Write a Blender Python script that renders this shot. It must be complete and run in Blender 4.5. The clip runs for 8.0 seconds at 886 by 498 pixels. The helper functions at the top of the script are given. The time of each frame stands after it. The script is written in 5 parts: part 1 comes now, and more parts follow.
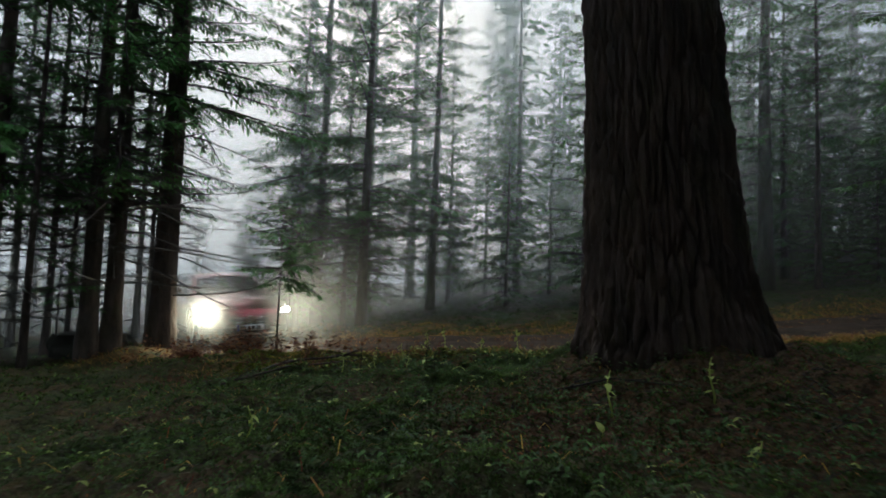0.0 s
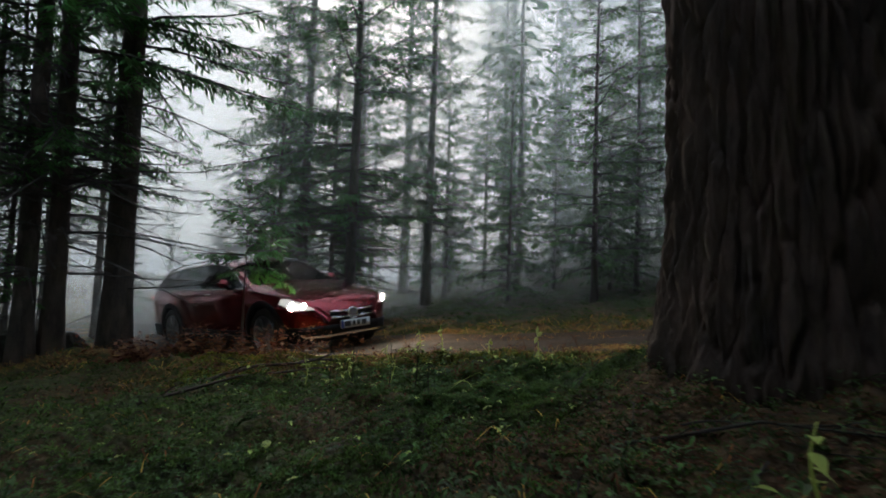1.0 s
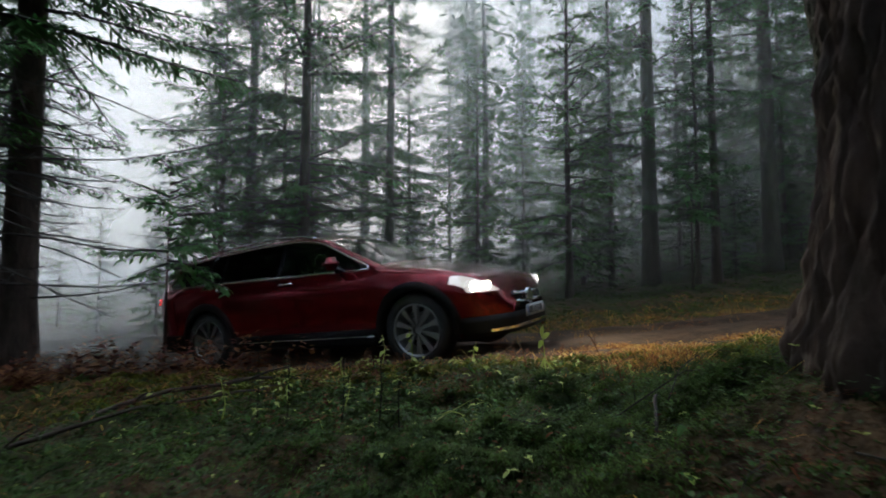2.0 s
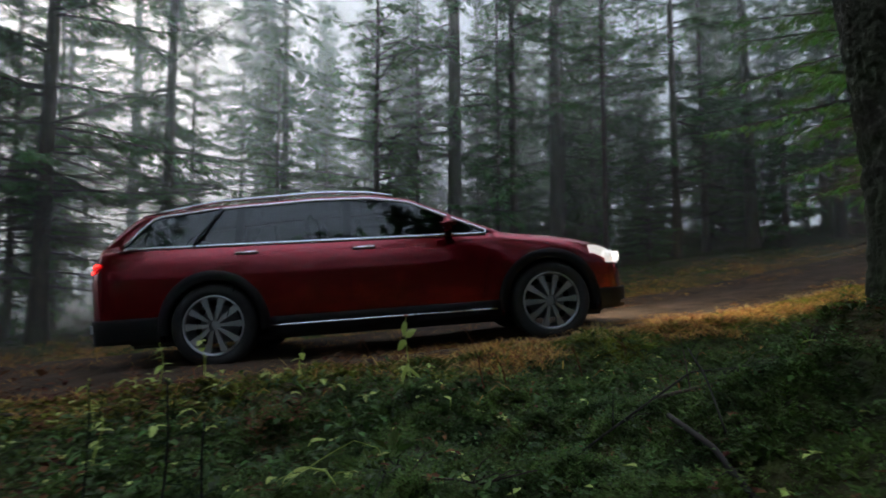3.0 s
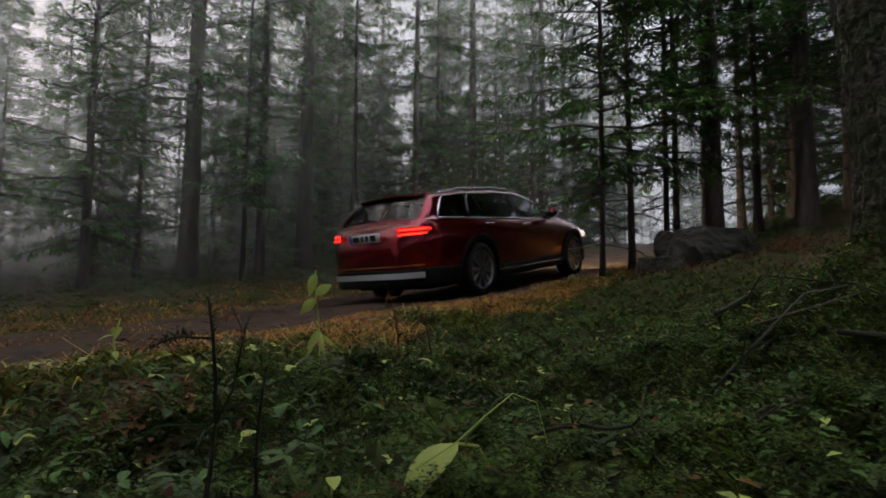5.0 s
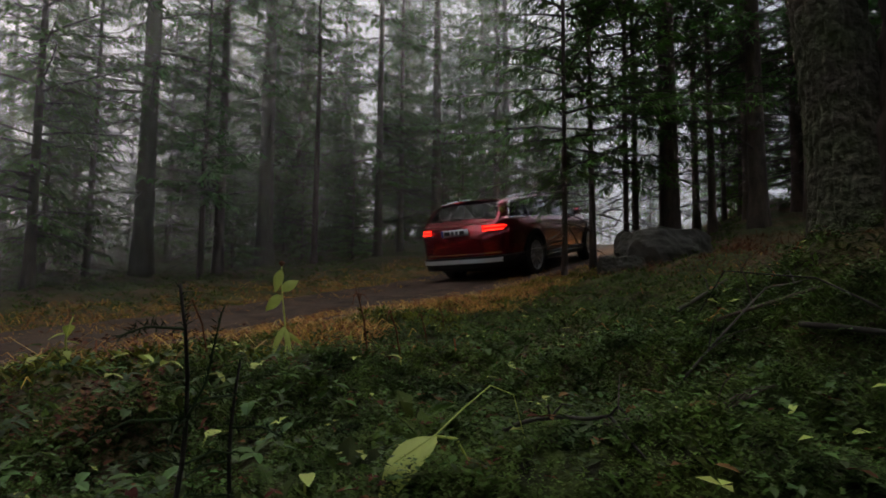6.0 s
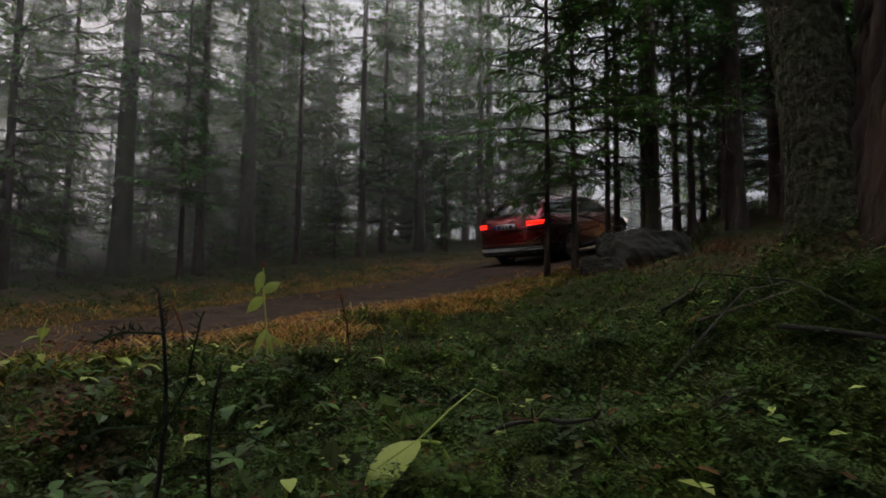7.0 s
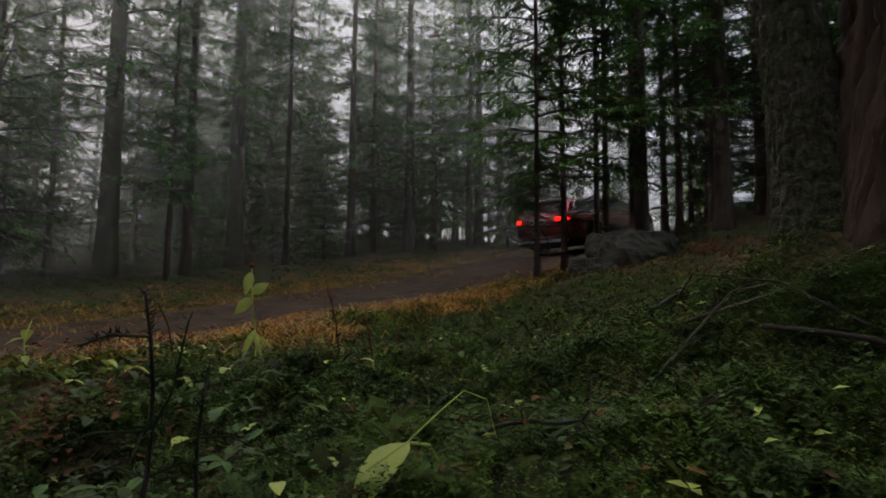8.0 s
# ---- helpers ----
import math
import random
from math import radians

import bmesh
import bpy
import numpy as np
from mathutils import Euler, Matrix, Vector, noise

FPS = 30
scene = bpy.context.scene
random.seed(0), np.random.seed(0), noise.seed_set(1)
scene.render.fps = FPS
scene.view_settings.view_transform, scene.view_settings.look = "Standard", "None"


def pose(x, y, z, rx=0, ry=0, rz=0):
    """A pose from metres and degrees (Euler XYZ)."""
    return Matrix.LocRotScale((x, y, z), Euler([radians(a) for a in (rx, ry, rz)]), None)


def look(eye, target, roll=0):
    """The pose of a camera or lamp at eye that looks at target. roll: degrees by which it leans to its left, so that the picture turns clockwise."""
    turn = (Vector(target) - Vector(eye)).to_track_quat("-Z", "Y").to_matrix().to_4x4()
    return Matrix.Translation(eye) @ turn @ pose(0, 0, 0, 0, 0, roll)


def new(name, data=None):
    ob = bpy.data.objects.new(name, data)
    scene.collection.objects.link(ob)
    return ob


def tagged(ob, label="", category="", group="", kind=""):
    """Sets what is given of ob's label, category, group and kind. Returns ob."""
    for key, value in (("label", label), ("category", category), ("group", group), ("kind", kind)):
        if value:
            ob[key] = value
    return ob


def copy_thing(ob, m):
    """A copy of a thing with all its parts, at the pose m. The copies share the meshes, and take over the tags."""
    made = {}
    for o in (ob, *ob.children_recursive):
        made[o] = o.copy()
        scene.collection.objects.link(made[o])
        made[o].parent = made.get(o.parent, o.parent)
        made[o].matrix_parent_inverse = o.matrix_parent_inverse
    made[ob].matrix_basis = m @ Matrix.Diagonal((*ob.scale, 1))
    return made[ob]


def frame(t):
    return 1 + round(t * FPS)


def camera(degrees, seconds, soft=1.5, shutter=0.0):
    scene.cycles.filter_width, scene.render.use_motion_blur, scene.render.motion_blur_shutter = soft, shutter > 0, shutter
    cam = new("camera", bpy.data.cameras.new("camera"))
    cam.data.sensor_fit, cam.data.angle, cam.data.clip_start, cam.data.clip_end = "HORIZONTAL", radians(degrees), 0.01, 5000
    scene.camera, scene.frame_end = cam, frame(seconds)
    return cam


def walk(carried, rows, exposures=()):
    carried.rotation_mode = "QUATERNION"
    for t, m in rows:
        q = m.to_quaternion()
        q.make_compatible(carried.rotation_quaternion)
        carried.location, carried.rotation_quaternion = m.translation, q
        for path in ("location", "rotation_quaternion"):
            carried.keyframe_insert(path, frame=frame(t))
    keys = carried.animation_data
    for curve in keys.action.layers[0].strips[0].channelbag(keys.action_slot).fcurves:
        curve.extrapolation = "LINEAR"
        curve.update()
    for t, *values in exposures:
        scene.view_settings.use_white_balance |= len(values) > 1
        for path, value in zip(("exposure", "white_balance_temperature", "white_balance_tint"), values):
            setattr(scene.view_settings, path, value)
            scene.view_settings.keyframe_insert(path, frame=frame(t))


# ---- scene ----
cam = camera(77.5, 8.0, soft=1.8, shutter=0.3)
PATH = [
    (0.0, (0.000, 0.000, 1.500), (0.000, 1.996, 1.631), 1.96),
    (0.5, (0.023, 0.644, 1.457), (0.028, 2.640, 1.580), 1.88),
    (1.0, (0.000, 1.301, 1.407), (0.015, 3.297, 1.527), 1.82),
    (1.2, (-0.026, 1.499, 1.395), (-0.000, 3.495, 1.515), 1.60),
    (2.3, (-0.039, 2.689, 1.293), (0.254, 4.662, 1.435), -0.33),
    (2.5, (-0.044, 2.883, 1.275), (0.389, 4.830, 1.423), -0.27),
    (3.0, (-0.101, 3.246, 1.225), (0.771, 5.039, 1.376), -0.13),
    (3.5, (-0.155, 3.572, 1.159), (1.046, 5.164, 1.311), 0.15),
    (4.0, (-0.281, 3.815, 1.125), (1.153, 5.201, 1.284), 0.43),
    (4.5, (-0.393, 3.950, 1.090), (1.171, 5.186, 1.252), 0.54),
    (5.0, (-0.425, 4.023, 1.049), (1.211, 5.161, 1.211), 0.52),
    (6.5, (-0.427, 4.047, 1.037), (1.300, 5.042, 1.202), 0.48),
    (7.0, (-0.425, 4.048, 1.041), (1.315, 5.021, 1.207), 0.49),
    (7.5, (-0.424, 4.048, 1.043), (1.325, 5.003, 1.209), 0.49),
    (8.0, (-0.425, 4.048, 1.043), (1.332, 4.988, 1.210), 0.43),
]
walk(cam, [(t, look(eye, target, roll)) for t, eye, target, roll in PATH],
     [(0.0, 0.12, 6050, 9), (2.5, 0.42, 5950, 12), (3.5, 0.56, 6150, 15), (5.0, 0.58, 6900, 22), (8.0, 0.58, 7150, 22)])

# ---- world, sun, exposure ----
scene.view_settings.exposure = 0.0
SUN_EL, SUN_AZ = 32.0, -8.0          # soft, high, a little left of straight ahead
world = bpy.data.worlds.new("world")
scene.world = world
world.use_nodes = True
wn, wl = world.node_tree.nodes, world.node_tree.links
sky = wn.new("ShaderNodeTexSky")
sky.sky_type = "NISHITA"
sky.sun_disc = False
sky.sun_elevation = radians(SUN_EL)
sky.sun_rotation = radians(SUN_AZ)
sky.air_density, sky.dust_density, sky.ozone_density = 1.0, 6.0, 1.0
cloud = wn.new("ShaderNodeMix")
cloud.data_type = "RGBA"
cloud.inputs[0].default_value = 0.6
cloud.inputs[7].default_value = (8.8, 10.1, 11.6, 1)     # overcast cloud sheet
wl.new(sky.outputs[0], cloud.inputs[6])
wl.new(cloud.outputs[2], wn["Background"].inputs[0])
wn["Background"].inputs[1].default_value = 0.142
sun = new("sun", bpy.data.lights.new("sun", "SUN"))
sun.data.energy, sun.data.angle, sun.data.color = 0.8, radians(14), (1.0, 0.96, 0.9)
_az, _el = radians(SUN_AZ), radians(SUN_EL)
sun.matrix_world = look((0, 0, 40), (-math.sin(_az) * math.cos(_el), -math.cos(_az) * math.cos(_el), 40 - math.sin(_el)))


# ---- materials ----
def material(name, color, rough=0.8, metal=0.0, grain=0.0, scale=8.0, bump=0.0, bump_scale=60.0, tint2=None, coat=0.0, spec=0.5,
             emit=None, power=0.0, island=0.0, stretch=(1, 1, 1), translucent=0.0):
    m = bpy.data.materials.new(name)
    m.use_nodes = True
    nt = m.node_tree
    nodes, links = nt.nodes, nt.links
    b = nodes["Principled BSDF"]
    b.inputs["Base Color"].default_value = (*color, 1)
    b.inputs["Roughness"].default_value = rough
    b.inputs["Metallic"].default_value = metal
    b.inputs["Coat Weight"].default_value = coat
    b.inputs["Coat Roughness"].default_value = 0.06
    b.inputs["Specular IOR Level"].default_value = spec
    if emit:
        b.inputs["Emission Color"].default_value = (*emit, 1)
        b.inputs["Emission Strength"].default_value = power
    if grain or bump or island:
        geo = nodes.new("ShaderNodeTexCoord")
        mp = nodes.new("ShaderNodeMapping")
        mp.inputs["Scale"].default_value = stretch
        links.new(geo.outputs["Object"], mp.inputs[0])
        src = None
        if grain:
            n1 = nodes.new("ShaderNodeTexNoise")
            n1.inputs["Scale"].default_value = scale
            n1.inputs["Detail"].default_value = 6
            n1.inputs["Roughness"].default_value = 0.65
            links.new(mp.outputs[0], n1.inputs["Vector"])
            ramp = nodes.new("ShaderNodeValToRGB")
            d = tint2 or tuple(c * (1 - grain) for c in color)
            ramp.color_ramp.elements[0].position, ramp.color_ramp.elements[1].position = 0.34, 0.66
            ramp.color_ramp.elements[0].color = (*d, 1)
            ramp.color_ramp.elements[1].color = (*color, 1)
            links.new(n1.outputs[0], ramp.inputs[0])
            src = ramp.outputs[0]
        if island:
            info = nodes.new("ShaderNodeNewGeometry")
            hsv = nodes.new("ShaderNodeHueSaturation")
            mr = nodes.new("ShaderNodeMapRange")
            mr.inputs[3].default_value, mr.inputs[4].default_value = 1 - island, 1 + island
            links.new(info.outputs["Random Per Island"], mr.inputs[0])
            links.new(mr.outputs[0], hsv.inputs["Value"])
            mh = nodes.new("ShaderNodeMapRange")
            mh.inputs[3].default_value, mh.inputs[4].default_value = 0.5 - island * 0.06, 0.5 + island * 0.04
            links.new(info.outputs["Random Per Island"], mh.inputs[0])
            links.new(mh.outputs[0], hsv.inputs["Hue"])
            hsv.inputs["Color"].default_value = (*color, 1)
            if src:
                links.new(src, hsv.inputs["Color"])
            src = hsv.outputs[0]
        if src:
            links.new(src, b.inputs["Base Color"])
        if bump:
            n2 = nodes.new("ShaderNodeTexNoise")
            n2.inputs["Scale"].default_value = bump_scale
            n2.inputs["Detail"].default_value = 5
            links.new(mp.outputs[0], n2.inputs["Vector"])
            bp = nodes.new("ShaderNodeBump")
            bp.inputs["Strength"].default_value = bump
            bp.inputs["Distance"].default_value = 0.02
            links.new(n2.outputs[0], bp.inputs["Height"])
            links.new(bp.outputs[0], b.inputs["Normal"])
    if translucent:
        tr = nodes.new("ShaderNodeBsdfTranslucent")
        tr.inputs[0].default_value = (color[0] * 1.2, color[1] * 1.4, color[2], 1)
        if src:
            links.new(src, tr.inputs[0])
        mix = nodes.new("ShaderNodeMixShader")
        mix.inputs[0].default_value = translucent
        links.new(b.outputs[0], mix.inputs[1])
        links.new(tr.outputs[0], mix.inputs[2])
        links.new(mix.outputs[0], nodes["Material Output"].inputs[0])
    return m


def glass_material(name, tint, gloss=1.0, ior=1.5):
    m = bpy.data.materials.new(name)
    m.use_nodes = True
    nodes, links = m.node_tree.nodes, m.node_tree.links
    nodes.remove(nodes["Principled BSDF"])
    t, g, f, x = (nodes.new(k) for k in ("ShaderNodeBsdfTransparent", "ShaderNodeBsdfGlossy", "ShaderNodeFresnel", "ShaderNodeMixShader"))
    t.inputs[0].default_value = (*tint, 1)
    g.inputs["Roughness"].default_value = 0.02
    g.inputs["Color"].default_value = (gloss, gloss, gloss, 1)
    f.inputs[0].default_value = ior
    links.new(f.outputs[0], x.inputs[0])
    links.new(t.outputs[0], x.inputs[1])
    links.new(g.outputs[0], x.inputs[2])
    links.new(x.outputs[0], nodes["Material Output"].inputs[0])
    return m


def mist_material(name, density):
    """Thin drifting mist: mostly see-through, the rest scatters daylight."""
    m = bpy.data.materials.new(name)
    m.use_nodes = True
    nodes, links = m.node_tree.nodes, m.node_tree.links
    nodes.remove(nodes["Principled BSDF"])
    t, d, x = (nodes.new(k) for k in ("ShaderNodeBsdfTransparent", "ShaderNodeBsdfTranslucent", "ShaderNodeMixShader"))
    d.inputs[0].default_value = (0.82, 0.87, 0.875, 1)
    tc, n, mr = nodes.new("ShaderNodeTexCoord"), nodes.new("ShaderNodeTexNoise"), nodes.new("ShaderNodeMapRange")
    n.inputs["Scale"].default_value = 0.16
    n.inputs["Detail"].default_value = 3
    links.new(tc.outputs["Object"], n.inputs["Vector"])
    mr.inputs[1].default_value, mr.inputs[2].default_value = 0.3, 0.7
    mr.inputs[3].default_value, mr.inputs[4].default_value = density * 0.72, density * 1.25
    links.new(n.outputs[0], mr.inputs[0])
    links.new(mr.outputs[0], x.inputs[0])
    links.new(t.outputs[0], x.inputs[1])
    links.new(d.outputs[0], x.inputs[2])
    links.new(x.outputs[0], nodes["Material Output"].inputs[0])
    return m


def ground_material():
    """Moss, dry grass and needle litter, mixed by the zones of the ground and by noise."""
    m = bpy.data.materials.new("forest_floor")
    m.use_nodes = True
    nodes, links = m.node_tree.nodes, m.node_tree.links
    b = nodes["Principled BSDF"]
    b.inputs["Roughness"].default_value = 0.9
    b.inputs["Specular IOR Level"].default_value = 0.25
    tc = nodes.new("ShaderNodeTexCoord")

    def noise_of(scale, detail=5):
        n = nodes.new("ShaderNodeTexNoise")
        n.inputs["Scale"].default_value, n.inputs["Detail"].default_value = scale, detail
        links.new(tc.outputs["Object"], n.inputs["Vector"])
        return n.outputs[0]

    def ramp(src, c0, c1, p0=0.35, p1=0.65):
        r = nodes.new("ShaderNodeValToRGB")
        r.color_ramp.elements[0].position, r.color_ramp.elements[1].position = p0, p1
        r.color_ramp.elements[0].color, r.color_ramp.elements[1].color = (*c0, 1), (*c1, 1)
        links.new(src, r.inputs[0])
        return r.outputs[0]

    def mix(f, a, c):
        x = nodes.new("ShaderNodeMix")
        x.data_type = "RGBA"
        links.new(f, x.inputs[0])
        links.new(a, x.inputs[6])
        links.new(c, x.inputs[7])
        return x.outputs[2]

    moss = ramp(noise_of(30), (0.018, 0.016, 0.008), (0.06, 0.085, 0.016))
    litter = ramp(noise_of(22), (0.045, 0.026, 0.014), (0.13, 0.075, 0.035))
    dry = mix(ramp(noise_of(2.6), (0, 0, 0), (1, 1, 1), 0.42, 0.6), ramp(noise_of(26), (0.11, 0.065, 0.022), (0.30, 0.165, 0.05)), moss)
    patch = ramp(noise_of(1.3), (0, 0, 0), (1, 1, 1), 0.45, 0.68)
    zone = nodes.new("ShaderNodeAttribute")
    zone.attribute_name = "zone"
    sep = nodes.new("ShaderNodeSeparateColor")
    links.new(zone.outputs["Color"], sep.inputs[0])
    both = nodes.new("ShaderNodeMath")
    both.operation = "MAXIMUM"
    links.new(patch, both.inputs[0])
    links.new(sep.outputs[1], both.inputs[1])
    base = mix(both.outputs[0], moss, litter)
    links.new(mix(sep.outputs[0], base, dry), b.inputs["Base Color"])
    bp = nodes.new("ShaderNodeBump")
    bp.inputs["Strength"].default_value, bp.inputs["Distance"].default_value = 0.9, 0.03
    links.new(noise_of(45, 8), bp.inputs["Height"])
    links.new(bp.outputs[0], b.inputs["Normal"])
    return m


M_GROUND = ground_material()
M_ROAD = material("wet_track", (0.095, 0.058, 0.036), 0.85, grain=0.7, scale=3.5, bump=1.0, bump_scale=35, spec=0.2)
M_BARK = material("spruce_bark", (0.105, 0.075, 0.058), 0.9, grain=0.6, scale=9, bump=1.0, bump_scale=22, stretch=(1, 1, 0.35))
M_BARK_OLD = material("furrowed_bark", (0.075, 0.042, 0.028), 0.92, grain=0.65, scale=10, bump=1.0, bump_scale=24, stretch=(1, 1, 0.25))
M_BARK_MOSSY = material("scaly_mossy_bark", (0.046, 0.033, 0.026), 0.92, grain=0.6, scale=5, bump=1.0, bump_scale=40, tint2=(0.035, 0.045, 0.015))
M_TWIG = material("dead_twig", (0.075, 0.062, 0.052), 0.9, grain=0.5, scale=12)
M_TWIG_DARK = material("dark_twig", (0.030, 0.022, 0.018), 0.85, grain=0.4, scale=40)
M_NEEDLE = material("spruce_needles", (0.066, 0.165, 0.036), 0.6, island=0.45, translucent=0.3, spec=0.3)
M_NEEDLE_DARK = material("seedling_needles", (0.028, 0.050, 0.018), 0.8, spec=0.2)
M_NEEDLE_YOUNG = material("young_needles", (0.072, 0.172, 0.028), 0.6, island=0.4, translucent=0.3, spec=0.3)
M_MOSS = material("moss_sprigs", (0.125, 0.190, 0.038), 0.75, grain=0.7, scale=6.5, tint2=(0.030, 0.054, 0.016), island=0.55, translucent=0.3, spec=0.25)
M_MOSS_YELLOW = material("yellow_moss", (0.24, 0.25, 0.035), 0.8, grain=0.6, scale=5.0, tint2=(0.10, 0.09, 0.02), island=0.4, translucent=0.3, spec=0.2)
M_STRAW_PALE = material("pale_straw", (0.55, 0.36, 0.13), 0.7, island=0.4, translucent=0.2, spec=0.3)
M_LEAF = material("low_leaves", (0.085, 0.165, 0.026), 0.6, grain=0.6, scale=5.0, tint2=(0.030, 0.055, 0.014), island=0.5, translucent=0.25)
M_LEAF_PALE = material("pale_leaf", (0.50, 0.58, 0.13), 0.5, grain=0.14, scale=55, island=0.3, translucent=0.35)
M_STRAW = material("dry_grass", (0.44, 0.21, 0.055), 0.75, island=0.7, translucent=0.25, spec=0.2)
M_BRACKEN = material("rusty_fern", (0.15, 0.06, 0.028), 0.85, island=0.5, translucent=0.2, spec=0.2)
M_ROCK = material("mossy_granite", (0.042, 0.037, 0.029), 0.85, grain=0.7, scale=3.2, bump=1.0, bump_scale=14, tint2=(0.03, 0.028, 0.016))
M_PAINT = material("red_paint", (0.27, 0.005, 0.015), 0.14, metal=0.8, coat=1.0)
M_CLAD = material("black_cladding", (0.010, 0.010, 0.011), 0.6, spec=0.25, bump=0.1, bump_scale=300)
M_BLACK = material("gloss_black", (0.008, 0.008, 0.009), 0.12)
M_RUBBER = material("tyre_rubber", (0.022, 0.021, 0.020), 0.8, grain=0.3, scale=20)
M_ALLOY = material("alloy", (0.40, 0.40, 0.41), 0.3, metal=0.9)
M_CHROME = material("chrome", (0.82, 0.83, 0.85), 0.10, metal=1.0)
M_SILVER = material("satin_skid_plate", (0.62, 0.64, 0.67), 0.4, metal=0.5)
M_GLASS = glass_material("tinted_glass", (0.16, 0.17, 0.17), 1.0, 1.65)
M_CLEAR = glass_material("clear_glass", (0.6, 0.62, 0.62), 1.0, 1.7)
M_TRIM = material("cabin_trim", (0.03, 0.028, 0.027), 0.8, grain=0.3, scale=30)
M_TAIL = material("tail_lamp_glow", (0.5, 0.01, 0.008), 0.2, emit=(1.0, 0.022, 0.010), power=5)
M_TAIL_DIM = material("tail_lamp_lens", (0.30, 0.006, 0.008), 0.12, emit=(1.0, 0.010, 0.006), power=0.35)
M_HEAD = material("headlight_glow", (0.9, 0.9, 0.85), 0.2, emit=(1.0, 0.88, 0.62), power=1700)
# weak emission stands in for lamp light caught by the reflector
M_HEAD_DIM = material("headlight_reflector", (0.35, 0.35, 0.36), 0.15, metal=0.8, emit=(1.0, 0.93, 0.80), power=0.5)
M_PLATE = material("plate_white", (0.62, 0.63, 0.64), 0.4)
M_INK = material("plate_ink", (0.03, 0.03, 0.035), 0.5)
M_BLUE = material("plate_blue", (0.02, 0.05, 0.30), 0.4)
M_MIST = mist_material("mist", 0.235)


# ---- helpers of the scene ----
def mesh_of(name, verts, faces, mat, smooth=False):
    me = bpy.data.meshes.new(name)
    me.from_pydata([tuple(v) for v in verts], [], faces)
    me.materials.append(mat)
    if smooth:
        me.polygons.foreach_set("use_smooth", [True] * len(me.polygons))
    me.update()
    return me


def part(name, data, parent, label="", m=None):
    ob = new(name, data)
    ob.parent = parent
    if m is not None:
        ob.matrix_basis = m
    return tagged(ob, label) if label else ob


class Geo:
    """Collects verts and faces of one mesh."""

    def __init__(self):
        self.v, self.f = [], []

    def add(self, verts, faces):
        o = len(self.v)
        self.v.extend(tuple(p) for p in verts)
        self.f.extend(tuple(i + o for i in f) for f in faces)

    def tube(self, points, radii, sides=6, cap=True):
        """A tapered tube along points."""
        pts = [Vector(p) for p in points]
        rings = []
        for i, p in enumerate(pts):
            d = (pts[min(i + 1, len(pts) - 1)] - pts[max(i - 1, 0)])
            d = d.normalized() if d.length > 1e-9 else Vector((0, 0, 1))
            a = d.cross(Vector((0.31, 0.17, 0.93)) if abs(d.z) < 0.9 else Vector((1, 0.1, 0))).normalized()
            c = d.cross(a)
            rings.append([p + (a * math.cos(2 * math.pi * k / sides) + c * math.sin(2 * math.pi * k / sides)) * radii[i] for k in range(sides)])
        faces = [(i * sides + k, i * sides + (k + 1) % sides, (i + 1) * sides + (k + 1) % sides, (i + 1) * sides + k)
                 for i in range(len(pts) - 1) for k in range(sides)]
        if cap:
            faces += [tuple(range(sides))[::-1], tuple((len(pts) - 1) * sides + k for k in range(sides))]
        self.add([q for r in rings for q in r], faces)

    def box(self, x0, y0, z0, x1, y1, z1, m=None):
        vs = [Vector((x, y, z)) for z in (z0, z1) for y in (y0, y1) for x in (x0, x1)]
        if m is not None:
            vs = [m @ q for q in vs]
        self.add(vs, [(0, 2, 3, 1), (4, 5, 7, 6), (0, 1, 5, 4), (2, 6, 7, 3), (0, 4, 6, 2), (1, 3, 7, 5)])

    def lathe(self, profile, sides=32, axis="x"):
        """Turns (along, radius) pairs round the x axis."""
        n = len(profile)
        vs = [(a, r * math.cos(2 * math.pi * k / sides), r * math.sin(2 * math.pi * k / sides)) for k in range(sides) for a, r in profile]
        self.add(vs, [(k * n + i, k * n + i + 1, (k + 1) % sides * n + i + 1, (k + 1) % sides * n + i) for k in range(sides) for i in range(n - 1)])

    def done(self, name, mat, smooth=False):
        return mesh_of(name, self.v, self.f, mat, smooth)


def smooth(a, b, x):
    t = min(1.0, max(0.0, (x - a) / (b - a)))
    return t * t * (3 - 2 * t)


# ---- the lie of the land ----
def road_y(x):
    """The middle line of the track."""
    return 8.6 + (0.11 * (0.9 - max(x, -6)) ** 2 + (1.5 * (-6 - x) if x < -6 else 0) if x < 0.9 else 0.0) - (0.03 * (min(x, 17) - 10) ** 2 + (0.42 * (x - 17) if x > 17 else 0) if x > 10 else 0.0)


def road_gap(x, y):
    """Distance from the track's middle, roughly."""
    x = max(-12.0, min(24.0, x))
    s = (road_y(x + 0.1) - road_y(x - 0.1)) / 0.2
    return abs(y - road_y(x)) / math.sqrt(1 + s * s)


